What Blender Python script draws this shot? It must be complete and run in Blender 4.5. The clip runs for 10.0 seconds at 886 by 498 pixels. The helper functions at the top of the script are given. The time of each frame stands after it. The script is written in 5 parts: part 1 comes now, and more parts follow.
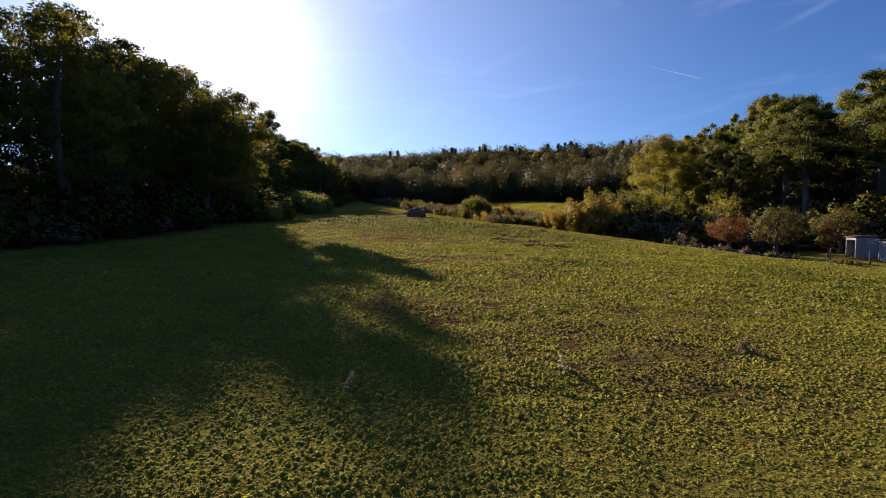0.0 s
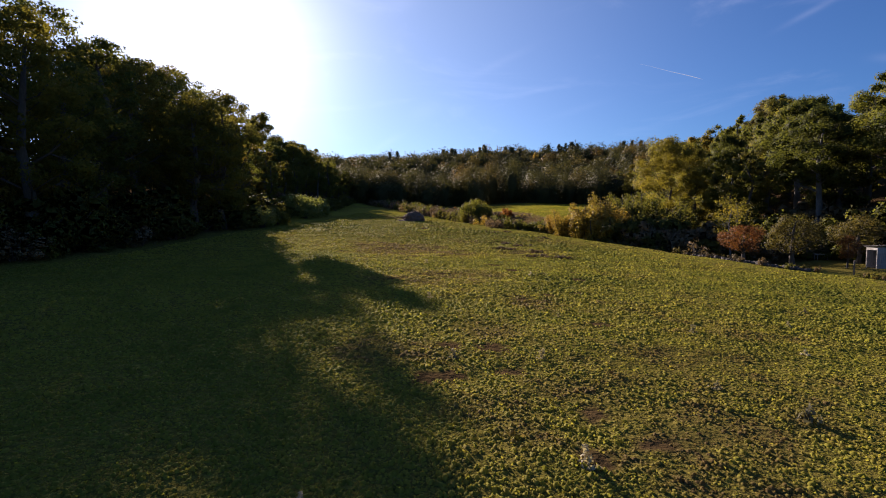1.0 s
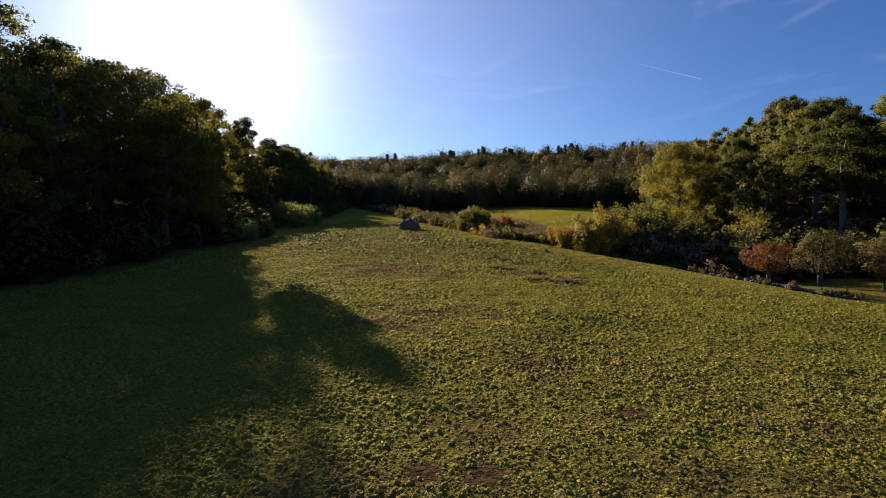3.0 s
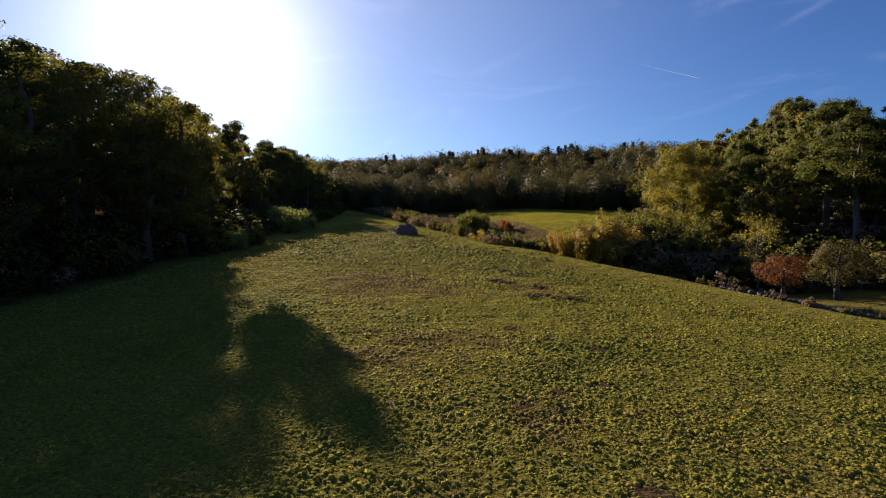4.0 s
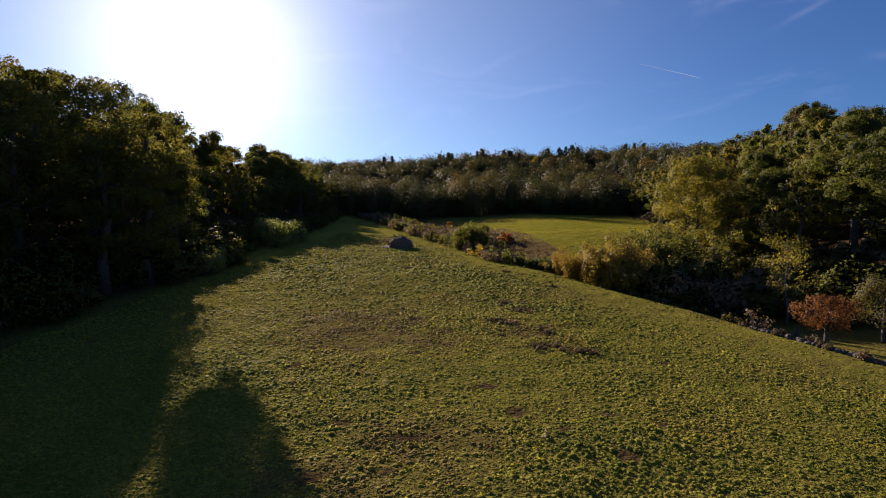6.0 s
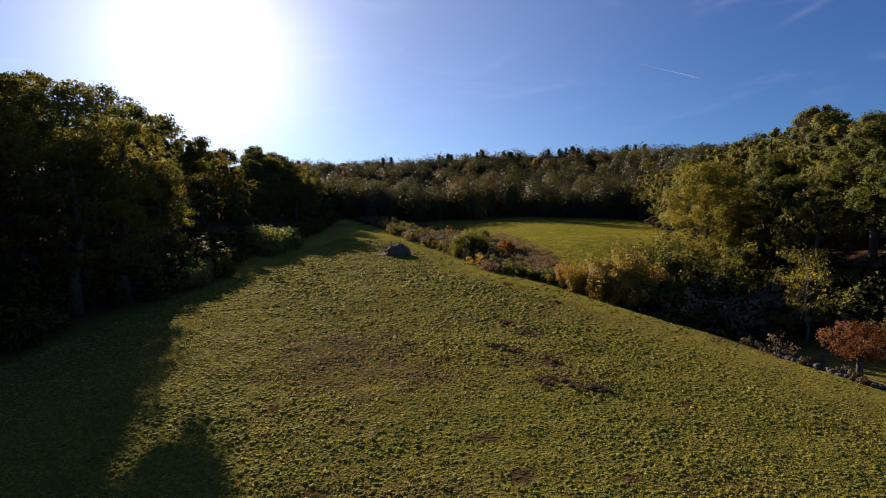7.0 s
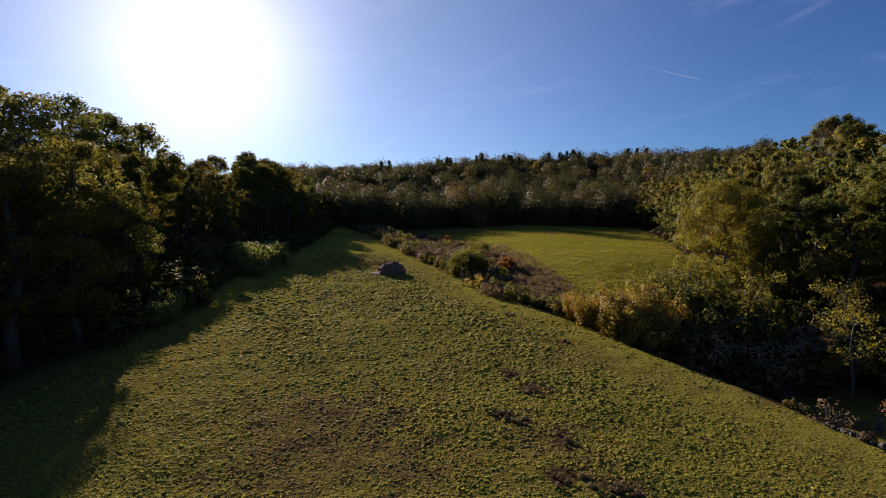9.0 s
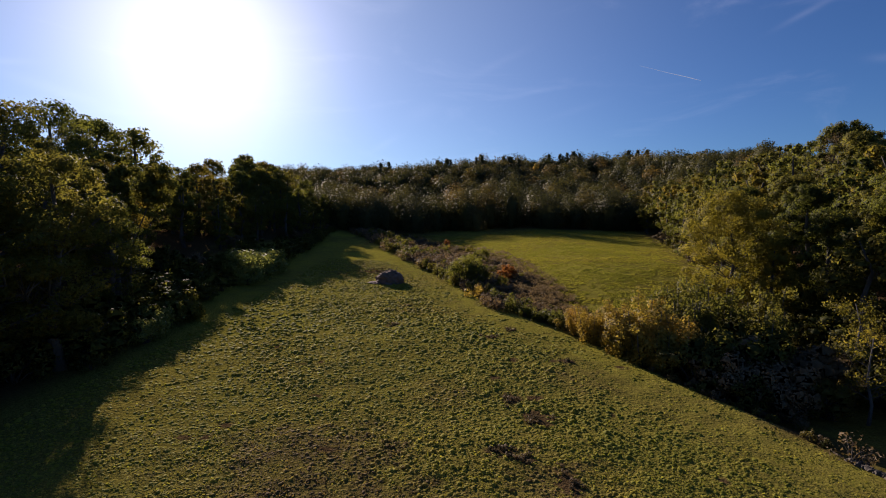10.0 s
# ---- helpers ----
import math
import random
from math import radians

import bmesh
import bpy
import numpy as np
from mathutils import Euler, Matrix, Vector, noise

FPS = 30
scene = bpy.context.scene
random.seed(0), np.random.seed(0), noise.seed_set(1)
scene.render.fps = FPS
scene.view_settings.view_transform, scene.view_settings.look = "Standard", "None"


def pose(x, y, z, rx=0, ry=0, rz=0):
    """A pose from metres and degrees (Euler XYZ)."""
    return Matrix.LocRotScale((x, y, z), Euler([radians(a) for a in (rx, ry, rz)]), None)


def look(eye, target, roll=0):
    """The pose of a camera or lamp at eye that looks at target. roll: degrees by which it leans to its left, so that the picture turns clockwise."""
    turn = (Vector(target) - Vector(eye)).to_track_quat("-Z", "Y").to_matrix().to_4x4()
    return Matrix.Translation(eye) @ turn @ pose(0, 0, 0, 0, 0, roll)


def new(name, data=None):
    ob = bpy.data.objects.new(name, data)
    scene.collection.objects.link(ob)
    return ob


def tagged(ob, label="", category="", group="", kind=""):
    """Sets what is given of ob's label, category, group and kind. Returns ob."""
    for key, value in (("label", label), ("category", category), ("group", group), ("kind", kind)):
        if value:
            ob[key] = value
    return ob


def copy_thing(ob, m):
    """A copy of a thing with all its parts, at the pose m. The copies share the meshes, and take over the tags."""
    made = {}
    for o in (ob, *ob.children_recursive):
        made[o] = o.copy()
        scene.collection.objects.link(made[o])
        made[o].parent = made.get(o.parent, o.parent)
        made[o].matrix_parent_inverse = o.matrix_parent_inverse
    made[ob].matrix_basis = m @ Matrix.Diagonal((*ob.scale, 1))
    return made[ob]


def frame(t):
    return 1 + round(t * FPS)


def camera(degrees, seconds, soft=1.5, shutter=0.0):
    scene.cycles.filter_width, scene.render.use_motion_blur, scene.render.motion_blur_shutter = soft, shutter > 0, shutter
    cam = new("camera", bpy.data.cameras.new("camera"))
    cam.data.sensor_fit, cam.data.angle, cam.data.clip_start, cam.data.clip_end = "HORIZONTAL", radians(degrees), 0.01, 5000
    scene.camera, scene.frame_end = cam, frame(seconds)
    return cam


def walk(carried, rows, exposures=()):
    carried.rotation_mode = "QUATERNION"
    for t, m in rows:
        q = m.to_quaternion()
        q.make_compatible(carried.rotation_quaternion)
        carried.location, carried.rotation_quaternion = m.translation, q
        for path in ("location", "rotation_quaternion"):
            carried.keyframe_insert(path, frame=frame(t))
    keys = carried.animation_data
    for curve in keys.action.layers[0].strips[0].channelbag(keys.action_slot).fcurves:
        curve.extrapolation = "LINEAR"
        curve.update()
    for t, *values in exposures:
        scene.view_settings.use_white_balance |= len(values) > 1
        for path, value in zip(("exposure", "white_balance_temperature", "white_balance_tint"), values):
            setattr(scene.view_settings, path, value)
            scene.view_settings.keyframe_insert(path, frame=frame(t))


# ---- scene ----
# camera: a drone that climbs slowly forward over the meadow
# seconds, x, y, z, pitch, roll, yaw
PATH = [
    (0.0, 0.00, 0.00, 4.00, -3.09, -0.25, 0.10),
    (0.5, 0.13, 1.65, 4.50, -3.08, -0.29, 0.13),
    (1.0, 0.26, 3.25, 4.99, -3.06, -0.21, 0.12),
    (1.5, 0.41, 4.73, 5.43, -3.05, -0.19, 0.05),
    (2.0, 0.58, 6.15, 5.86, -3.00, -0.07, 0.04),
    (2.5, 0.75, 7.57, 6.30, -2.98, -0.03, 0.05),
    (4.0, 1.44, 12.02, 7.87, -2.96, 0.12, 0.03),
    (4.5, 1.67, 13.54, 8.52, -2.95, 0.17, 0.04),
    (5.0, 1.87, 15.13, 9.28, -2.98, 0.21, 0.01),
    (5.5, 1.99, 16.84, 10.06, -3.02, 0.18, -0.00),
    (7.0, 2.32, 22.35, 12.29, -3.03, 0.13, -0.05),
    (7.5, 2.42, 24.20, 13.08, -3.04, -0.03, -0.05),
    (8.0, 2.56, 26.01, 13.91, -3.01, 0.01, -0.05),
    (8.5, 2.71, 27.68, 14.72, -2.97, 0.05, -0.07),
    (9.0, 2.82, 29.12, 15.50, -2.95, 0.08, -0.11),
    (9.5, 2.89, 30.33, 16.26, -2.93, 0.08, -0.12),
    (10.0, 2.96, 31.42, 17.00, -2.92, 0.02, -0.13),
]
cam = camera(81.9, 10.0, 1.0)
walk(cam, [(t, pose(x, y, z, 90 + p, r, w)) for t, x, y, z, p, r, w in PATH], [(0.0, 1.05, 6900, 28), (4.0, 0.9, 6900, 28), (7.0, 0.72, 6900, 28), (10.0, 0.6, 6900, 28)])

# ---- world and sun ----
SUN_AZ, SUN_EL = radians(24.9), radians(17.2)        # to the left of +y, above the horizon
SUN_WAY = Vector((-math.sin(SUN_AZ) * math.cos(SUN_EL), math.cos(SUN_AZ) * math.cos(SUN_EL), math.sin(SUN_EL)))


def link(tree, a, b):
    tree.links.new(a, b)


def node(tree, kind, **values):
    n = tree.nodes.new(kind)
    for key, value in values.items():
        n.inputs[key.replace("_", " ")].default_value = value
    return n


def maths(tree, operation, a, b=None):
    n = tree.nodes.new("ShaderNodeMath")
    n.operation = operation
    for k, v in enumerate((a, b)):
        if v is None:
            continue
        if isinstance(v, (int, float)):
            n.inputs[k].default_value = v
        else:
            tree.links.new(v, n.inputs[k])
    return n.outputs[0]


def mixed(tree, fac, a, b, blend="MIX"):
    n = tree.nodes.new("ShaderNodeMix")
    n.data_type, n.blend_type = "RGBA", blend
    for socket, v in ((n.inputs["Factor"], fac), (n.inputs[6], a), (n.inputs[7], b)):
        if isinstance(v, (int, float)):
            socket.default_value = v
        elif isinstance(v, tuple):
            socket.default_value = (*v, 1)
        else:
            link(tree, v, socket)
    return n.outputs[2]


CIRRUS = [(35.0, 18.3, 22, 0.035, 0.0045, 1.5), (40.5, 13.6, -10, 0.02, 0.006, 1.0), (-36.5, 11.6, -14, 0.075, 0.009, 1.0), (-40.0, 13.4, 9, 0.03, 0.005, 1.3), (-33.0, 10.2, 4, 0.05, 0.004, 0.7),
          (6.0, 16.9, 24, 0.06, 0.007, 0.55), (-2.2, 12.0, 16, 0.03, 0.014, 0.6), (-6.2, 8.7, 30, 0.03, 0.006, 0.8), (-4.6, 22.9, 20, 0.035, 0.018, 1.0), (14.5, 11.9, 15, 0.05, 0.006, 0.35)]


def make_world():
    world = bpy.data.worlds.new("sky")
    scene.world = world
    world.use_nodes = True
    tree = world.node_tree
    tree.nodes.clear()
    sky = tree.nodes.new("ShaderNodeTexSky")
    sky.sky_type, sky.sun_disc = "NISHITA", False
    sky.sun_elevation, sky.sun_rotation = SUN_EL, -SUN_AZ
    sky.altitude, sky.air_density, sky.dust_density, sky.ozone_density = 300, 1.0, 0.05, 3.0
    where = tree.nodes.new("ShaderNodeTexCoord")
    dot = tree.nodes.new("ShaderNodeVectorMath")
    dot.operation = "DOT_PRODUCT"
    dot.inputs[1].default_value = SUN_WAY
    link(tree, where.outputs["Generated"], dot.inputs[0])
    c = maths(tree, "MAXIMUM", dot.outputs["Value"], 0.0)
    disc = maths(tree, "MULTIPLY", maths(tree, "POWER", c, 62.0), 13.0)      # bright haze round the sun
    haze = maths(tree, "MULTIPLY", maths(tree, "POWER", c, 6.0), 5.6)         # wide thin haze
    # the haze is thicker towards the horizon
    height = tree.nodes.new("ShaderNodeSeparateXYZ")
    link(tree, where.outputs["Generated"], height.inputs[0])
    low = maths(tree, "EXPONENT", maths(tree, "MULTIPLY", maths(tree, "POWER", maths(tree, "ABSOLUTE", maths(tree, "MULTIPLY", height.outputs["Z"], 5.0)), 2.0), -1.0))
    haze = maths(tree, "MULTIPLY", haze, maths(tree, "ADD", maths(tree, "MULTIPLY", low, 0.45), 0.95))
    # thin high cirrus
    squeeze = tree.nodes.new("ShaderNodeMapping")
    squeeze.inputs["Scale"].default_value = (1.6, 1.1, 5.0)
    squeeze.inputs["Rotation"].default_value = (0.3, 0.5, 0.4)
    link(tree, where.outputs["Generated"], squeeze.inputs["Vector"])
    wisps = node(tree, "ShaderNodeTexNoise", Scale=2.3, Detail=7.0, Roughness=0.62, Distortion=0.9)
    link(tree, squeeze.outputs[0], wisps.inputs["Vector"])
    thin = maths(tree, "MULTIPLY", maths(tree, "POWER", maths(tree, "MAXIMUM", maths(tree, "SUBTRACT", wisps.outputs["Fac"], 0.53), 0.0), 1.5), 10.0)
    # denser streaks of cirrus: degrees to the right of +y, degrees up, slant of the streak, half-length and half-width, amount
    for right, up, slant, long, wide, amount in CIRRUS:
        r, u, k = radians(right), radians(up), radians(slant)
        middle = Vector((math.sin(r) * math.cos(u), math.cos(r) * math.cos(u), math.sin(u)))
        level, rise = Vector((math.cos(r), -math.sin(r), 0)), Vector((-math.sin(r) * math.sin(u), -math.cos(r) * math.sin(u), math.cos(u)))
        along, across = level * math.cos(k) + rise * math.sin(k), rise * math.cos(k) - level * math.sin(k)
        total = 0.0
        for axis_way, size in ((along, long), (across, wide)):
            off = tree.nodes.new("ShaderNodeVectorMath")
            off.operation = "SUBTRACT"
            off.inputs[1].default_value = middle
            link(tree, where.outputs["Generated"], off.inputs[0])
            d = tree.nodes.new("ShaderNodeVectorMath")
            d.operation = "DOT_PRODUCT"
            d.inputs[1].default_value = axis_way
            link(tree, off.outputs[0], d.inputs[0])
            total = maths(tree, "ADD", maths(tree, "POWER", maths(tree, "ABSOLUTE", maths(tree, "DIVIDE", d.outputs["Value"], size)), 2.0), total)
        streak = maths(tree, "MULTIPLY", maths(tree, "EXPONENT", maths(tree, "MULTIPLY", total, -1.0)), maths(tree, "MULTIPLY", wisps.outputs["Fac"], amount))
        thin = maths(tree, "ADD", thin, streak)
    white = tree.nodes.new("ShaderNodeCombineColor")
    for k, (s, h) in enumerate(((0.97, 0.82), (0.97, 0.97), (0.97, 0.93))):
        link(tree, maths(tree, "ADD", maths(tree, "MULTIPLY", maths(tree, "ADD", disc, thin), s), maths(tree, "MULTIPLY", haze, h)), white.inputs[k])
    deep = mixed(tree, 1.0, sky.outputs[0], (0.47, 0.93, 1.44), "MULTIPLY")
    full = mixed(tree, 1.0, deep, white.outputs[0], "ADD")
    back = tree.nodes.new("ShaderNodeBackground")
    back.inputs["Strength"].default_value = 0.039
    link(tree, full, back.inputs["Color"])
    out = tree.nodes.new("ShaderNodeOutputWorld")
    link(tree, back.outputs[0], out.inputs["Surface"])


make_world()
sun = new("sun", bpy.data.lights.new("sun", "SUN"))
sun.data.energy, sun.data.angle, sun.data.color = 5.0, radians(0.53), (1.0, 0.92, 0.78)
sun.matrix_world = look(SUN_WAY * 100, (0, 0, 0))


# ---- materials ----
def material(name):
    m = bpy.data.materials.new(name)
    m.use_nodes = True
    return m, m.node_tree, m.node_tree.nodes["Principled BSDF"]


def ramped(tree, fac, stops):
    n = tree.nodes.new("ShaderNodeValToRGB")
    while len(n.color_ramp.elements) < len(stops):
        n.color_ramp.elements.new(0.5)
    for e, (at, colour) in zip(n.color_ramp.elements, stops):
        e.position, e.color = at, (*colour, 1)
    link(tree, fac, n.inputs["Fac"])
    return n.outputs["Color"]


def noise_of(tree, scale, detail=4.0, rough=0.55, vector=None):
    n = node(tree, "ShaderNodeTexNoise", Scale=scale, Detail=detail, Roughness=rough)
    if vector is None:
        vector = tree.nodes.new("ShaderNodeNewGeometry").outputs["Position"]
    link(tree, vector, n.inputs["Vector"])
    return n.outputs["Fac"]


def bumped(tree, height, strength, distance, principled):
    n = node(tree, "ShaderNodeBump", Strength=strength, Distance=distance)
    link(tree, height, n.inputs["Height"])
    link(tree, n.outputs["Normal"], principled.inputs["Normal"])


def leaf_material(name, stops, glow=0.6, rough=0.65, tint=None, plants=0.5, leafy=0.18, patchy=0.9):
    """Leaves: varied from plant to plant and leaf to leaf, and lit through from behind."""
    m, tree, p = material(name)
    leaf = tree.nodes.new("ShaderNodeNewGeometry").outputs["Random Per Island"]
    if tint:
        a = tree.nodes.new("ShaderNodeAttribute")
        a.attribute_name = tint
        plant = a.outputs["Fac"]
    else:
        plant = tree.nodes.new("ShaderNodeObjectInfo").outputs["Random"]
    patch = noise_of(tree, 0.35, 2.0)
    fac = maths(tree, "ADD", maths(tree, "MULTIPLY", plant, plants), maths(tree, "MULTIPLY", leaf, leafy))
    fac = maths(tree, "ADD", fac, maths(tree, "MULTIPLY", maths(tree, "SUBTRACT", patch, 0.5), patchy))
    fac = maths(tree, "ADD", fac, 0.12)
    colour = ramped(tree, fac, stops)
    link(tree, colour, p.inputs["Base Color"])
    p.inputs["Roughness"].default_value = rough
    p.inputs["Specular IOR Level"].default_value = 0.15
    through_light = tree.nodes.new("ShaderNodeBsdfTranslucent")
    link(tree, mixed(tree, 1.0, colour, (1.52, 1.41, 0.8), "MULTIPLY"), through_light.inputs["Color"])
    both = tree.nodes.new("ShaderNodeMixShader")
    both.inputs[0].default_value = glow
    link(tree, p.outputs[0], both.inputs[1])
    link(tree, through_light.outputs[0], both.inputs[2])
    link(tree, both.outputs[0], tree.nodes["Material Output"].inputs["Surface"])
    return m


def bark_material(name, dark, light):
    m, tree, p = material(name)
    where = tree.nodes.new("ShaderNodeTexCoord").outputs["Object"]
    stretch = tree.nodes.new("ShaderNodeMapping")
    stretch.inputs["Scale"].default_value = (6, 6, 1.2)
    link(tree, where, stretch.inputs["Vector"])
    grain = noise_of(tree, 2.0, 6.0, 0.65, stretch.outputs[0])
    blotch = noise_of(tree, 0.8, 3.0)
    link(tree, mixed(tree, blotch, ramped(tree, grain, [(0.3, dark), (0.7, light)]), tuple(0.6 * c + 0.02 for c in dark)), p.inputs["Base Color"])
    p.inputs["Roughness"].default_value = 0.9
    bumped(tree, grain, 0.8, 0.04, p)
    return m


def meadow_material():
    m, tree, p = material("meadow_turf")
    broad = noise_of(tree, 0.045, 4.0)
    mid = noise_of(tree, 0.5, 5.0, 0.6)
    fine = noise_of(tree, 6.0, 6.0, 0.7)
    green = ramped(tree, fine, [(0.25, (0.098, 0.095, 0.014)), (0.5, (0.258, 0.238, 0.036)), (0.75, (0.4, 0.365, 0.064))])
    dry = ramped(tree, fine, [(0.25, (0.06, 0.043, 0.02)), (0.55, (0.14, 0.104, 0.038)), (0.8, (0.22, 0.163, 0.066))])
    fac = maths(tree, "ADD", maths(tree, "MULTIPLY", broad, 0.7), maths(tree, "MULTIPLY", mid, 0.5))
    turf = mixed(tree, ramped(tree, fac, [(0.5, (0, 0, 0)), (0.78, (0.75, 0.75, 0.75))]), green, dry)
    # broad brown patches, marked on the mesh
    w = tree.nodes.new("ShaderNodeAttribute")
    w.attribute_name = "dry"
    turf = mixed(tree, w.outputs["Fac"], turf, dry)
    # browner old grass, darkened for the shade between standing clumps; also wheel tracks
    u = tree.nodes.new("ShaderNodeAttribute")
    u.attribute_name = "clump_shade_tracks"
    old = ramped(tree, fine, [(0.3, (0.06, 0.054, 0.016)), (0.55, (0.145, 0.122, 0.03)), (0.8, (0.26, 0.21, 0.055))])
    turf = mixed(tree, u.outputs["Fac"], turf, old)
    # leaf litter and bare earth under the trees, marked on the mesh
    a = tree.nodes.new("ShaderNodeAttribute")
    a.attribute_name = "litter"
    earth = ramped(tree, fine, [(0.3, (0.035, 0.024, 0.014)), (0.55, (0.085, 0.055, 0.028)), (0.8, (0.17, 0.1, 0.045))])
    link(tree, mixed(tree, a.outputs["Fac"], turf, earth), p.inputs["Base Color"])
    p.inputs["Roughness"].default_value = 0.95
    p.inputs["Specular IOR Level"].default_value = 0.0
    b = tree.nodes.new("ShaderNodeAttribute")
    b.attribute_name = "tufted"
    domes = maths(tree, "MULTIPLY", noise_of(tree, 2.6, 3.0, 0.6), b.outputs["Fac"])
    height = maths(tree, "ADD", maths(tree, "ADD", maths(tree, "MULTIPLY", fine, 0.45), maths(tree, "MULTIPLY", mid, 0.4)), maths(tree, "MULTIPLY", domes, 1.5))
    bumped(tree, height, 1.0, 0.3, p)
    return m


def grass_material():
    """Blades that take the meadow's own patches of green and straw."""
    m, tree, p = material("grass_blade")
    leaf = tree.nodes.new("ShaderNodeNewGeometry").outputs["Random Per Island"]
    fac = maths(tree, "ADD", maths(tree, "MULTIPLY", noise_of(tree, 0.045, 4.0), 0.75), maths(tree, "MULTIPLY", noise_of(tree, 0.5, 5.0, 0.6), 0.65))
    fac = maths(tree, "ADD", maths(tree, "SUBTRACT", fac, 0.29), maths(tree, "MULTIPLY", leaf, 0.11))
    w = tree.nodes.new("ShaderNodeAttribute")
    w.attribute_name = "dry"
    fac = maths(tree, "ADD", fac, maths(tree, "MULTIPLY", w.outputs["Fac"], 0.32))
    colour = ramped(tree, fac, [(0.2, (0.122, 0.14, 0.027)), (0.4, (0.226, 0.232, 0.038)), (0.58, (0.33, 0.3, 0.05)), (0.72, (0.21, 0.15, 0.054)), (0.9, (0.13, 0.085, 0.042))])
    link(tree, colour, p.inputs["Base Color"])
    p.inputs["Roughness"].default_value = 0.75
    p.inputs["Specular IOR Level"].default_value = 0.05
    lit = tree.nodes.new("ShaderNodeBsdfTranslucent")
    link(tree, mixed(tree, 1.0, colour, (1.35, 1.33, 0.9), "MULTIPLY"), lit.inputs["Color"])
    both = tree.nodes.new("ShaderNodeMixShader")
    both.inputs[0].default_value = 0.5
    link(tree, p.outputs[0], both.inputs[1])
    link(tree, lit.outputs[0], both.inputs[2])
    link(tree, both.outputs[0], tree.nodes["Material Output"].inputs["Surface"])
    return m


OLIVE = [(0.0, (0.057, 0.067, 0.02)), (0.35, (0.1, 0.11, 0.029)), (0.6, (0.138, 0.136, 0.036)), (0.85, (0.165, 0.145, 0.038)), (1.0, (0.195, 0.14, 0.037))]
YELLOW = [(0.0, (0.098, 0.096, 0.024)), (0.4, (0.152, 0.146, 0.031)), (0.75, (0.215, 0.186, 0.036)), (1.0, (0.27, 0.19, 0.038))]
GOLD = [(0.0, (0.17, 0.148, 0.042)), (0.4, (0.27, 0.215, 0.052)), (0.75, (0.37, 0.26, 0.058)), (1.0, (0.4, 0.215, 0.057))]
RUST = [(0.0, (0.07, 0.045, 0.022)), (0.4, (0.115, 0.055, 0.024)), (0.75, (0.165, 0.068, 0.026)), (1.0, (0.22, 0.09, 0.03))]
BROWN = [(0.0, (0.07, 0.058, 0.036)), (0.35, (0.12, 0.095, 0.055)), (0.65, (0.18, 0.13, 0.075)), (1.0, (0.235, 0.145, 0.075))]
PINE = [(0.0, (0.032, 0.042, 0.02)), (0.6, (0.058, 0.07, 0.028)), (1.0, (0.088, 0.085, 0.033))]
GREEN = [(0.0, (0.058, 0.073, 0.021)), (0.5, (0.112, 0.125, 0.031)), (1.0, (0.172, 0.17, 0.04))]
M_OLIVE = leaf_material("leaf_olive", OLIVE)
M_GREEN = leaf_material("leaf_green", GREEN)
M_YELLOW = leaf_material("leaf_yellow", YELLOW)
M_GOLD = leaf_material("leaf_gold", GOLD, 0.48)
M_RUST = leaf_material("leaf_rust", RUST, 0.4)
M_ORANGE = leaf_material("leaf_orange", [(0.0, (0.15, 0.07, 0.03)), (0.5, (0.25, 0.105, 0.035)), (1.0, (0.33, 0.15, 0.04))], 0.5)
M_BROWN = leaf_material("leaf_brown", BROWN, 0.25, 0.7)
M_APPLE = leaf_material("leaf_apple", [(0.0, (0.065, 0.065, 0.022)), (0.5, (0.115, 0.098, 0.032)), (1.0, (0.17, 0.105, 0.035))], 0.4)
M_MIXED = leaf_material("leaf_mixed", [(0.0, (0.065, 0.075, 0.018)), (0.5, (0.14, 0.13, 0.028)), (1.0, (0.22, 0.15, 0.035))])
M_PINE = leaf_material("needle_dark", PINE, 0.15)
M_WOODS = leaf_material("leaf_far_woods", [(0.0, (0.052, 0.057, 0.027)), (0.35, (0.083, 0.084, 0.032)), (0.62, (0.125, 0.113, 0.038)), (0.85, (0.145, 0.108, 0.042)), (1.0, (0.25, 0.17, 0.05))], 0.27, 0.7, "tint", 0.8, 0.07, 0.3)
M_HERB = leaf_material("withered_herb", [(0.0, (0.085, 0.068, 0.05)), (0.4, (0.14, 0.11, 0.08)), (0.75, (0.2, 0.145, 0.1)), (1.0, (0.26, 0.175, 0.1))], 0.4, 0.75)
# leaf colour lightened to stand in for sun shining through the shrubs
M_SUNLIT_LEAF = leaf_material("leaf_sunlit", [(0.0, (0.12, 0.15, 0.05)), (0.5, (0.2, 0.23, 0.08)), (1.0, (0.28, 0.29, 0.09))], 0.5)
M_GRASS = grass_material()
M_BARK = bark_material("bark", (0.045, 0.038, 0.03), (0.14, 0.12, 0.1))
M_GREY_BARK = bark_material("grey_bark", (0.08, 0.075, 0.068), (0.26, 0.245, 0.22))
M_MEADOW = meadow_material()


def ramp(v, a, b):
    """0 below a, 1 above b, smooth between."""
    u = np.clip((np.asarray(v, float) - a) / (b - a), 0, 1)
    return u * u * (3 - 2 * u)


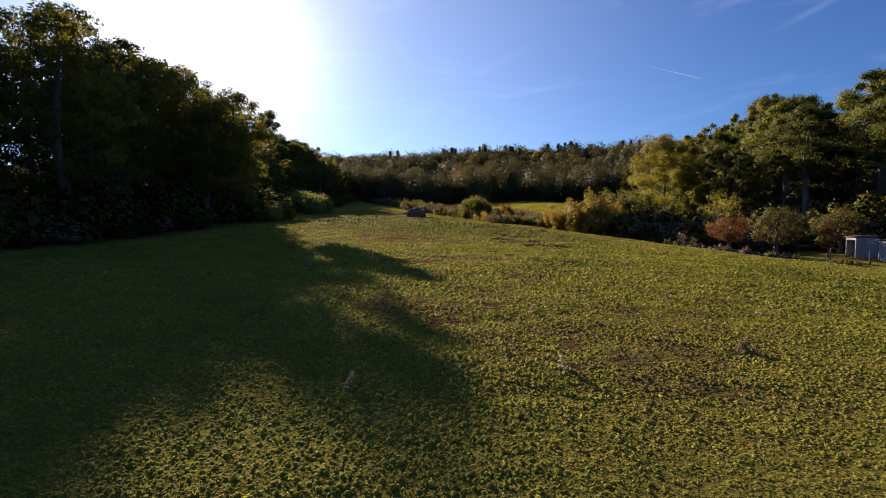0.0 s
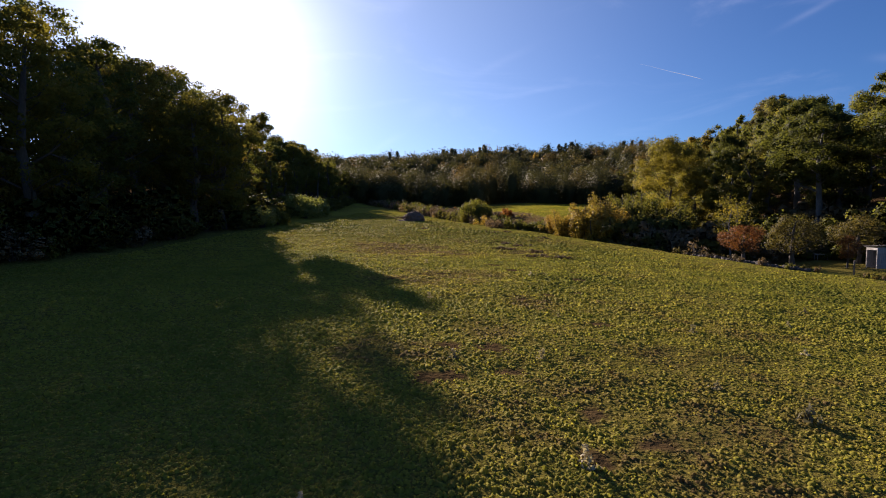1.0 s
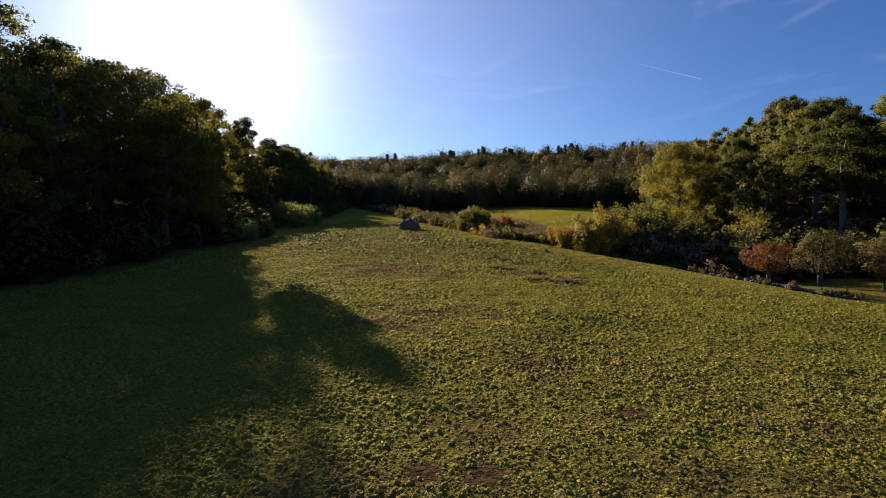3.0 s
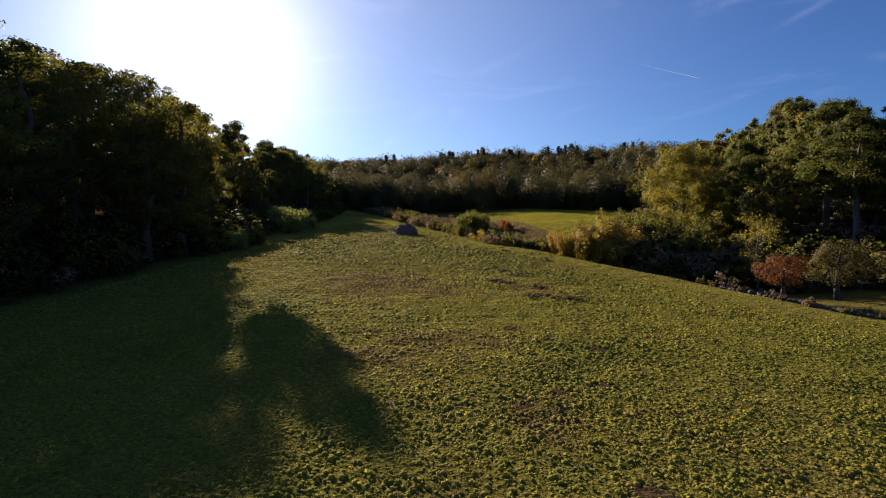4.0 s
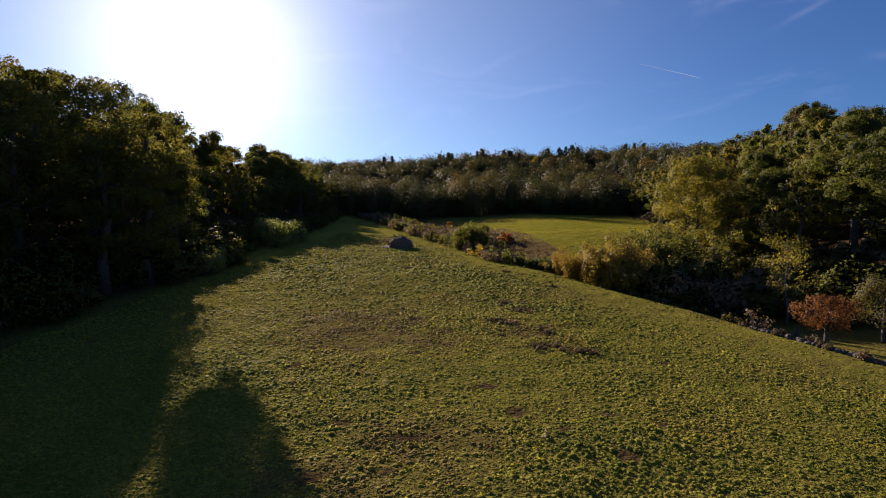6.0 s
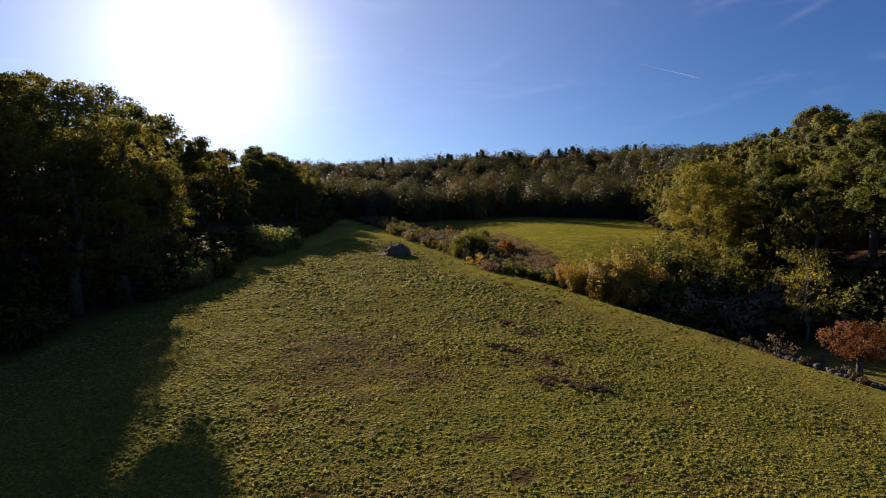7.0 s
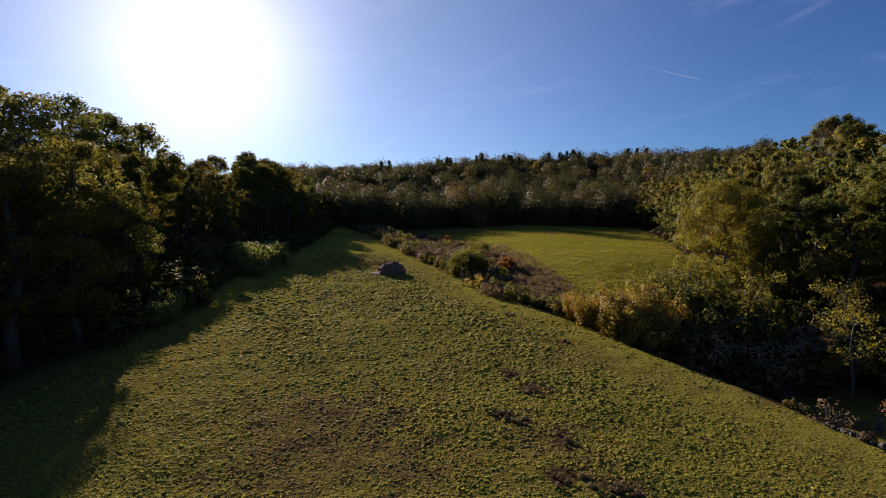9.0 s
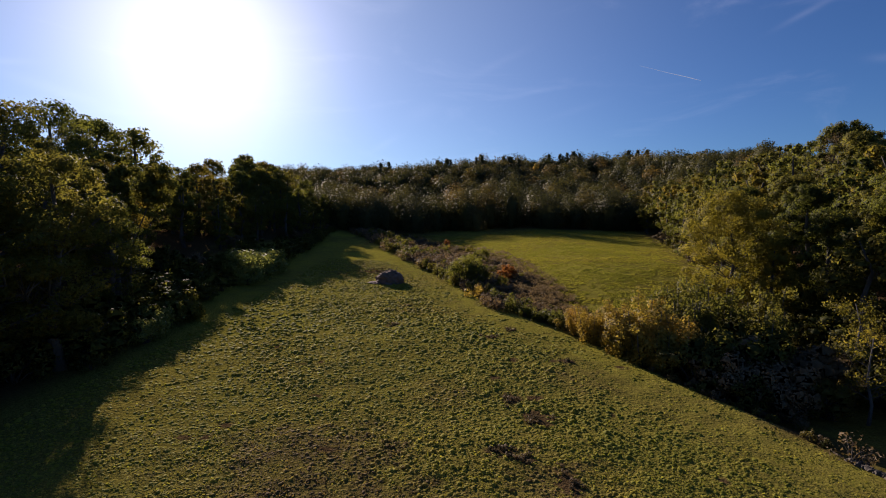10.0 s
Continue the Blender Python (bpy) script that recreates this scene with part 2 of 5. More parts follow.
def lattice(x, y, size, seed=0):
    """Smooth value noise from 0 to 1 with cells of that size."""
    x, y = np.asarray(x, float) / size, np.asarray(y, float) / size
    i, j = np.floor(x), np.floor(y)
    u, v = x - i, y - j
    u, v = u * u * (3 - 2 * u), v * v * (3 - 2 * v)

    def corner(a, b):
        s = np.sin(a * 127.1 + b * 311.7 + seed * 74.7) * 43758.5453
        return s - np.floor(s)

    return (corner(i, j) * (1 - u) + corner(i + 1, j) * u) * (1 - v) + (corner(i, j + 1) * (1 - u) + corner(i + 1, j + 1) * u) * v


def field_edge(y):
    """Where the mown meadow ends on the right."""
    return np.interp(y, [20, 48, 54, 62, 70, 80, 95, 103, 112, 135, 165, 213, 252], [46, 36.3, 32.6, 30.2, 28.6, 24.5, 19.5, 14.8, 10, 5, -4.7, -21.5, -36])


def land(x, y):
    """Height of the land: a meadow that climbs gently, wooded slopes on both sides and a hill ahead."""
    x, y = np.asarray(x, float), np.asarray(y, float)
    yy = np.clip(y, -60, 290)
    z = 0.028 * yy + 0.00007 * yy * np.abs(yy) - 0.035 * np.clip(x, -40, 60)
    z = z + 4.2 * ramp(y, 90, 150) * ramp(x, 2, 45)                       # upper field behind the hedge
    z = z - 2.2 * ramp(x - field_edge(y), -0.3, 5.5) * ramp(y, 54, 80) * (1 - ramp(y, 84, 98)) * (1 - 0.8 * ramp(x, 44, 50))           # the meadow ends in a bank
    side = 0.5 * np.maximum(0, x - 52 - 0.27 * np.maximum(0, y - 90))
    z = z + 24 * (1 - np.exp(-side / 24)) * (1 - ramp(y, 330, 480))       # slope with the woods on the right
    z = z + 16 * (1 - np.exp(-0.24 * np.maximum(0, -x - 37) / 16))        # slope with the woods on the left
    hill = ramp(y + 0.25 * np.maximum(0, x - 60), 262, 560) * (1 - 0.4 * ramp(y, 620, 1400))
    z = z + 48 * hill * (0.62 + 0.38 * ramp(x, -130, 25))
    near = 1 - ramp(np.hypot(x, y), 250, 500)
    z = z + near * (0.5 * (lattice(x, y, 23, 3) - 0.5) + 0.16 * (lattice(x, y, 6, 5) - 0.5))
    return z + (1 - near) * 7 * (lattice(x, y, 70, 8) - 0.5)


def lumpiness(x, y):
    """How clumpy the turf is: least along the right edge."""
    x, y = np.asarray(x, float), np.asarray(y, float)
    return (1 - 0.6 * ramp(x - field_edge(y), -13, -3)) * (0.3 + 0.7 * lattice(x, y, 7, 33) + 0.4 * lattice(x, y, 2.5, 34))


def turf(x, y):
    """The land with the low swells of the meadow's turf."""
    close = ramp(y, -20, 0) * (1 - ramp(y, 110, 170)) * (1 - ramp(np.abs(np.asarray(x) - 4), 34, 50))
    return land(x, y) + close * (0.10 * (lattice(x, y, 1.9, 11) - 0.5) + 0.05 * (lattice(x, y, 0.8, 12) - 0.5))


# ---- mesh helpers ----
def mesh_of(name, verts, faces, mat, smooth=False, normals=None):
    """A mesh from arrays; faces is an array of equal-sided faces or a list; normals, if given, are the leaves' soft ones."""
    me = bpy.data.meshes.new(name)
    verts = np.asarray(verts, np.float32)
    if isinstance(faces, np.ndarray):
        n, k = faces.shape
        me.vertices.add(len(verts))
        me.vertices.foreach_set("co", verts.ravel())
        me.loops.add(n * k)
        me.loops.foreach_set("vertex_index", faces.astype(np.int32).ravel())
        me.polygons.add(n)
        me.polygons.foreach_set("loop_start", np.arange(0, n * k, k, dtype=np.int32))
        me.polygons.foreach_set("loop_total", np.full(n, k, np.int32))
        me.update(calc_edges=True)
    else:
        me.from_pydata(verts.tolist(), [], faces)
    if smooth:
        me.polygons.foreach_set("use_smooth", np.ones(len(me.polygons), bool))
    me.materials.append(mat)
    if normals is not None:
        me.polygons.foreach_set("use_smooth", np.ones(len(me.polygons), bool))
        me.normals_split_custom_set_from_vertices(normals.tolist())
    return me


def part(name, me, parent, label="", at=(0, 0, 0)):
    if isinstance(me, tuple):
        bm, mat = me
        me = bpy.data.meshes.new(name)
        bm.to_mesh(me)
        bm.free()
        me.materials.append(mat)
    ob = new(name, me)
    ob.parent = parent
    ob.location = at
    return tagged(ob, label)


def thing(name, label, category, group="", at=(0, 0, 0), turn=0, kind=""):
    ob = new(name)
    ob.empty_display_size = 0.3
    ob.matrix_basis = pose(*at, 0, 0, turn)
    return tagged(ob, label, category, group, kind)


class Shape:
    """Collects vertices and faces of one mesh."""

    def __init__(self):
        self.verts, self.faces = [], []

    def tube(self, points, radii, sides=6):
        """A tapered tube along points, closed at both ends."""
        first = len(self.verts)
        side = Vector((0.31, 0.95, 0.1))
        for k, (p, r) in enumerate(zip(points, radii)):
            ahead = (Vector(points[min(k + 1, len(points) - 1)]) - Vector(points[max(k - 1, 0)])).normalized()
            u = ahead.cross(side).normalized()
            v = ahead.cross(u)
            for s in range(sides):
                a = 2 * math.pi * s / sides
                self.verts.append(tuple(Vector(p) + r * (math.cos(a) * u + math.sin(a) * v)))
        for k in range(len(points) - 1):
            for s in range(sides):
                a, b = first + k * sides + s, first + k * sides + (s + 1) % sides
                self.faces.append((a, b, b + sides, a + sides))
        self.faces.append(tuple(reversed(range(first, first + sides))))
        last = first + (len(points) - 1) * sides
        self.faces.append(tuple(range(last, last + sides)))
        return self

    def box(self, lo, hi, m=None):
        first = len(self.verts)
        for z in (lo[2], hi[2]):
            for x, y in ((lo[0], lo[1]), (hi[0], lo[1]), (hi[0], hi[1]), (lo[0], hi[1])):
                self.verts.append(tuple(m @ Vector((x, y, z))) if m else (x, y, z))
        for f in ((3, 2, 1, 0), (4, 5, 6, 7), (0, 1, 5, 4), (1, 2, 6, 5), (2, 3, 7, 6), (3, 0, 4, 7)):
            self.faces.append(tuple(first + i for i in f))
        return self

    def mesh(self, name, mat, smooth=False):
        return mesh_of(name, self.verts, self.faces, mat, smooth)


def unit(v):
    return v / np.maximum(np.linalg.norm(v, axis=1, keepdims=True), 1e-6)


def leaves(rng, places, outward, size, narrow=0.85, lift=0.3):
    """Pointed leaf blades: one three-sided blade at each place, turned at random about its outward way."""
    n = len(places)
    normal = unit(outward * 1.0 + rng.normal(0, 0.48, (n, 3)) + (0, 0, lift))
    along = unit(np.cross(normal, rng.normal(0, 1, (n, 3))))
    across = np.cross(normal, along)
    length = (size * rng.uniform(0.6, 1.35, n))[:, None]
    tip, wide = along * length, across * length * 0.5 * narrow
    verts = np.stack([places - tip * 0.45 + wide, places - tip * 0.45 - wide, places + tip * 0.55], 1).reshape(-1, 3)
    return verts, np.arange(3 * n).reshape(n, 3)


def clump_centres(rng, height, base, radius, count, top=0.75):
    """Places of leaf clumps in a crown that is widest a little above its middle."""
    t = rng.uniform(0.0, 1.0, count) ** 0.85
    girth = radius * np.sin(np.pi * np.clip(0.12 + t * 0.8, 0, 1)) ** top
    a = np.arange(count) * 2.39996 + rng.uniform(-0.5, 0.5, count)
    r = girth * rng.uniform(0.25, 0.95, count)
    z = base + t * (height - base) * 0.92
    return np.stack([r * np.cos(a), r * np.sin(a), z], 1), girth


ICO = [(0, -0.526, 0.851), (0, 0.526, 0.851), (0, -0.526, -0.851), (0, 0.526, -0.851), (-0.526, 0.851, 0), (0.526, 0.851, 0), (-0.526, -0.851, 0), (0.526, -0.851, 0), (0.851, 0, -0.526), (0.851, 0, 0.526), (-0.851, 0, -0.526), (-0.851, 0, 0.526)]
ICO_FACES = [f for f in ((a, b, c) for a in range(12) for b in range(a) for c in range(b)) if max((Vector(ICO[p]) - Vector(ICO[q])).length for p, q in ((f[0], f[1]), (f[1], f[2]), (f[0], f[2]))) < 1.1]


def with_light_blocks(rng, shape, centres, radius, squash=0.8):
    """Adds to leaves solid balls, hidden inside the clumps, that block the light."""
    v, f, n = shape
    ball, tris = np.array(ICO), np.array(ICO_FACES)
    k = len(centres)
    verts = ball[None] * (radius * rng.uniform(0.75, 1.1, (k, 12, 1))) * (1, 1, squash) + np.asarray(centres)[:, None]
    faces = (tris[None] + 12 * np.arange(k)[:, None, None]).reshape(-1, 3) + len(v)
    return np.concatenate([v, verts.reshape(-1, 3)]), np.concatenate([f, faces]), np.concatenate([n, np.tile(ball, (k, 1))])


def crown_leaves(rng, centres, spread, per, size, squash=0.7, droop=0.0, ragged=0.32):
    n = len(centres)
    way = unit(rng.normal(0, 1, (n * per, 3)))
    reach = np.repeat(spread * rng.uniform(0.65, 1.25, n), per)
    off = way * (reach * rng.uniform(0.25, 1.0, n * per) ** 0.5)[:, None]
    off[:, 2] *= squash
    off[:, 2] -= droop * np.abs(rng.normal(0, 1, n * per)) * reach
    places = np.repeat(centres, per, 0) + off
    verts, faces = leaves(rng, places, way, size)
    # leaves shade as part of their rounded clump and of the whole crown
    flat = unit(np.cross(verts[1::3] - verts[0::3], verts[2::3] - verts[0::3]))
    soft = unit(0.7 * way + 0.5 * unit(places - centres.mean(0)) + ragged * flat)
    soft = np.where((soft * flat).sum(1, keepdims=True) < 0.1, unit(soft + 0.8 * flat), soft)
    return verts, faces, np.repeat(soft, 3, 0)


def limbs(rng, shape, height, base, thick, centres, count, fork=0.35, lean=0.6, boughs=None):
    """A trunk, and limbs that reach from it into the leaf clumps; into boughs, if given, goes each limb as a shape of its own."""
    wob = rng.normal(0, 0.018 * height, (5, 2))
    wob[0] = 0
    line = [Vector((wob[k][0], wob[k][1], height * 0.85 * k / 4 - 0.25 * (k == 0))) for k in range(5)]
    shape.tube(line, [thick * 1.35, thick, thick * 0.8, thick * 0.55, thick * 0.2], 8)
    order = rng.permutation(len(centres))[:count]
    for i in order:
        end = Vector(centres[i])
        s = min(0.95, max(base * 0.5 / height, (end.z - math.hypot(end.x, end.y) * lean) / (height * 0.85)))
        k = min(3, int(s * 4))
        root = line[k].lerp(line[k + 1], s * 4 - k)
        mid = root.lerp(end, 0.5) + Vector((0, 0, -0.06 * (end - root).length)) + Vector(rng.normal(0, 0.05 * (end - root).length, 3))
        w = thick * (1.0 - 0.75 * s) * rng.uniform(0.25, 0.5)
        limb = shape
        if boughs is not None:
            limb = Shape()
            boughs.append(limb)
        limb.tube([root, mid, end], [w, w * 0.6, w * 0.15], 5)
        for _ in range(2):
            tip = mid.lerp(end, 0.6) + Vector(rng.normal(0, fork * (end - root).length * 0.6, 3))
            limb.tube([mid, mid.lerp(tip, 0.6) + Vector((0, 0, 0.1)), tip], [w * 0.45, w * 0.3, w * 0.06], 4)
    return shape


def broadleaf(name, seed, label, category, group, height, base, radius, clumps, per, size, leaf_mat, bark=None, spread=0.3, droop=0.0, limb_count=22, thick=0.022, top=0.75, heart=0.0, free_limbs=False):
    """A broadleaved tree: trunk with limbs, and a crown of many leaves in uneven clumps."""
    rng = np.random.default_rng(seed)
    tree = thing(name, label, category, group)
    centres, _ = clump_centres(rng, height, base, radius, clumps, top)
    boughs = [] if free_limbs else None
    wood = limbs(rng, Shape(), height, base, thick * height, centres, limb_count, boughs=boughs)
    trunk = part("trunk", wood.mesh("trunk", bark or M_BARK, True), tree)
    for bough in boughs or ():
        part("limb", bough.mesh("limb", bark or M_BARK, True), trunk)
    v, f, n = crown_leaves(rng, centres, radius * spread, per, size, 0.72, droop)
    if heart:
        v, f, n = with_light_blocks(rng, (v, f, n), centres[np.hypot(centres[:, 0], centres[:, 1]) < 0.7 * radius], heart * radius * spread)
    part("crown", mesh_of("crown", v, f, leaf_mat, normals=n), tree)
    return tree


def scrub(name, seed, label, category, group, height, radius, clumps, per, size, leaf_mat, stems=9, squash=0.8, heart=0.0):
    """A bush: stems from one foot and a low uneven crown."""
    rng = np.random.default_rng(seed)
    bush = thing(name, label, category, group)
    a = rng.uniform(0, 2 * np.pi, clumps)
    r = radius * np.sqrt(rng.uniform(0, 1, clumps)) * 0.85
    z = height * (0.12 + 0.72 * rng.uniform(0, 1, clumps) * (1 - 0.55 * (r / radius) ** 2))
    centres = np.stack([r * np.cos(a), r * np.sin(a), z], 1)
    wood = Shape()
    for i in rng.permutation(clumps)[:stems]:
        end = Vector(centres[i])
        mid = Vector((end.x * 0.4, end.y * 0.4, end.z * 0.55))
        wood.tube([Vector((end.x * 0.08, end.y * 0.08, -0.15)), mid, end], [0.018 * height, 0.012 * height, 0.003 * height], 5)
    part("branchwork", wood.mesh("branchwork", M_BARK, True), bush)
    v, f, n = crown_leaves(rng, centres, radius * 0.26, per, size, squash)
    if heart:
        v, f, n = with_light_blocks(rng, (v, f, n), centres[z > 0.25 * height], heart * radius * 0.26)
    v[:, 2] = np.maximum(v[:, 2], 0.02)
    part("foliage", mesh_of("foliage", v, f, leaf_mat, normals=n), bush)
    return bush


class Grove:
    """Places copies of a few models; the first use of each model moves the model itself."""

    def __init__(self):
        self.used = set()

    def put(self, model, x, y, scale=1.0, turn=0.0, sink=0.1, wide=1.0, label="", tilt=(0, 0)):
        m = pose(x, y, float(land(x, y)) - sink, tilt[0], tilt[1], turn) @ Matrix.Diagonal((scale * wide, scale * wide, scale, 1))
        if model.name in self.used:
            ob = copy_thing(model, m)
            ob.matrix_basis = m
        else:
            self.used.add(model.name)
            model.matrix_basis = m
            ob = model
        if label:
            ob["label"] = label
        return ob


grove = Grove()


# ---- ground ----
def axis(lo, hi, step, far_lo, far_hi, grow=1.14):
    """Even steps between lo and hi, and ever longer ones out to the far ends."""
    mid = list(np.arange(lo, hi + 1e-6, step))
    d, up = step, [hi]
    while up[-1] < far_hi:
        d *= grow
        up.append(up[-1] + d)
    d, down = step, [lo]
    while down[-1] > far_lo:
        d *= grow
        down.append(down[-1] - d)
    return np.array(down[:0:-1] + mid + up[1:])


def left_edge(y):
    """Where the woods on the left begin."""
    return np.interp(y, [0, 95, 120, 165, 200, 225, 255], [-29, -30, -40, -51, -44, -41, -43])


def right_edge(y):
    """Where the woods on the right begin."""
    return np.interp(y, [40, 62, 75, 100, 190, 260], [60, 54, 46, 47, 74, 86])


def strip_end(y):
    """The far side of the rough strip between the two fields."""
    return np.interp(y, [60, 97, 112, 140, 177, 199, 247], [40, 24, 23.5, 23, 20, 14, -6])


def woodiness(x, y):
    """1 under the trees, 0 on the open field."""
    hill = ramp(y - np.interp(x, [-41, 7, 30, 65, 92], [250, 264, 258, 254, 245]), -2, 6)
    left = ramp(left_edge(y) - x, -2, 3)
    right = ramp(x - right_edge(y), -5, 3) * ramp(y, 40, 60)
    orchard = 0.45 * ramp(x - field_edge(y), 1.0, 4) * (1 - ramp(y, 88, 97)) * ramp(y, 45, 52) * ramp(x + lattice(x, y, 4, 9) * 6, 36, 40)
    strip = 0.9 * ramp(x - field_edge(y), -0.4, 1.2) * ramp(y, 62, 68) * (1 - ramp(x - strip_end(y) + 5 * lattice(x, y, 3, 14), 0, 4)) * ramp(300 - y, 30, 60)
    return np.clip(np.maximum.reduce([hill, left, right, orchard, strip]), 0, 1)


def make_ground():
    xs, ys = axis(-26, 32, 0.34, -2600, 2600, 1.18), axis(6, 92, 0.34, -2600, 3600, 1.15)
    gx, gy = np.meshgrid(xs, ys)
    z = turf(gx, gy)
    verts = np.stack([gx, gy, z], -1).reshape(-1, 3)
    h, w = gx.shape
    i = (np.arange(h - 1)[:, None] * w + np.arange(w - 1)[None, :]).ravel()
    me = mesh_of("ground", verts, np.stack([i, i + 1, i + w + 1, i + w], 1), M_MEADOW, True)
    mark = me.attributes.new("litter", "FLOAT", "POINT")
    bare = np.zeros_like(gx)
    for x, y, rx, ry in BARE:
        bare = np.maximum(bare, 1.5 * np.exp(-((gx - x) / rx) ** 2 - ((gy - y) / ry) ** 2) * (0.35 + lattice(gx, gy, 0.7, 31)))
    bare = ramp(bare, 0.3, 0.7) * 0.95
    lane = gx - field_edge(gy)
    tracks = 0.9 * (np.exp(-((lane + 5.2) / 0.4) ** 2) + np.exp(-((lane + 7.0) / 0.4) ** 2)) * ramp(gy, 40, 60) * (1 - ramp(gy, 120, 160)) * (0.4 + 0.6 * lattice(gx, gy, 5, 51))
    # wheel tracks, and shade among the near clumps put into the turf colour
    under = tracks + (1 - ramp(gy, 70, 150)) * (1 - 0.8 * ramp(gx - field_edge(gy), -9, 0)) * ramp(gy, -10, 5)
    me.attributes.new("clump_shade_tracks", "FLOAT", "POINT").data.foreach_set("value", np.minimum(0.9, 0.55 * under).astype(np.float32).ravel())
    me.attributes.new("dry", "FLOAT", "POINT").data.foreach_set("value", dryness(gx, gy).astype(np.float32).ravel())
    mark.data.foreach_set("value", np.maximum(woodiness(gx, gy), bare).astype(np.float32).ravel())
    smooth = (1 - 0.75 * ramp(gx - field_edge(gy) + 9 * lattice(gx, gy, 12, 41), -6, 2) * (1 - ramp(gx - field_edge(gy), 4, 12))) * (1 - ramp(np.hypot(gx, gy), 260, 450))
    me.attributes.new("tufted", "FLOAT", "POINT").data.foreach_set("value", smooth.astype(np.float32).ravel())
    return tagged(new("ground", me), "sunlit mown meadow with short clumpy grass, rising to wooded hills", "meadow", kind="structure")


# bare, scuffed spots in the turf: x, y, half-widths
BARE = [(8.8, 74.0, 0.9, 1.6), (10.4, 70.3, 1.5, 1.6), (6.8, 65.0, 1.4, 0.9), (8.4, 63.8, 0.8, 0.8), (10.6, 61.0, 1.0, 1.6), (9.6, 57.0, 1.3, 1.0), (12.2, 55.6, 1.9, 1.1), (16.1, 84.5, 0.8, 0.7), (9.0, 93.0, 1.0, 1.0), (-12.0, 147.0, 3.5, 2.5), (-3.3, 97.7, 1.0, 0.8), (11.8, 97.0, 0.8, 0.9)]
scuff = np.random.default_rng(3)
for _ in range(46):
    y = 12 + 75 * scuff.uniform()
    BARE.append((scuff.uniform(-0.3, 0.32) * y + 3, y, scuff.uniform(0.3, 0.9), scuff.uniform(0.25, 0.8)))
# broad patches where the grass has gone brown: x, y, half-widths, strength
# the wide one at 7, 15 also puts lens-flare brown into the grass
DRY = [(-5.0, 61.0, 6.5, 9.0, 1.0), (0.5, 58.0, 5.0, 4.5, 0.8), (2.5, 75.0, 3.0, 3.5, 0.7), (1.0, 41.0, 4.5, 4.0, 0.6), (2.1, 24.0, 1.6, 2.0, 0.9), (-2.0, 37.5, 4.0, 3.0, 0.6), (16.0, 80.0, 5.0, 6.0, 0.5), (10.5, 60.0, 4.5, 6.0, 0.6), (-5.0, 50.0, 4.0, 4.0, 0.6), (-1.8, 21.0, 2.5, 2.5, 0.7), (6.5, 31.0, 3.5, 3.0, 0.45), (14.0, 44.0, 5.0, 4.0, 0.35), (7.0, 15.0, 9.0, 9.0, 0.6), (16.0, 30.0, 8.0, 7.0, 0.4)]


def dryness(x, y):
    """How far the grass has gone brown, 0 to 1."""
    best = np.zeros_like(np.asarray(x, float))
    for cx, cy, rx, ry, s in DRY:
        best = np.maximum(best, s * np.exp(-(((x - cx) / rx) ** 2 + ((y - cy) / ry) ** 2) ** 1.5))
    return np.clip(best * (0.55 + 0.9 * lattice(x, y, 2.2, 61) * lattice(x, y, 0.8, 62) + 0.3 * lattice(x, y, 6, 63)), 0, 1)


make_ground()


def thickness(x, y):
    """How much of the turf is covered by standing growth, 0 to 1."""
    lane = x - field_edge(y)
    full = 1.05 - 0.45 * ramp(lattice(x, y, 5, 21) * 0.4 + lattice(x, y, 1.2, 22) * 0.6, 0.5, 0.8) - 0.45 * ramp(lane + 7 * lattice(x, y, 7, 28), -10, 3) - 0.2 * dryness(x, y)
    full = full - 0.5 * (np.exp(-((lane + 5.2) / 0.35) ** 2) + np.exp(-((lane + 7.0) / 0.35) ** 2)) * ramp(y, 40, 60)
    return np.where((lane < 0.3) & (x > left_edge(y) + 1), full * (1 - 0.4 * ramp(-x, 14, 20)), 0)


def off_bare(rng, x, y):
    keep = np.ones(len(x), bool)
    for bx, by, rx, ry in BARE:
        keep &= ((x - bx) / rx) ** 2 + ((y - by) / ry) ** 2 > rng.uniform(0.2, 1.1, len(x))
    return keep


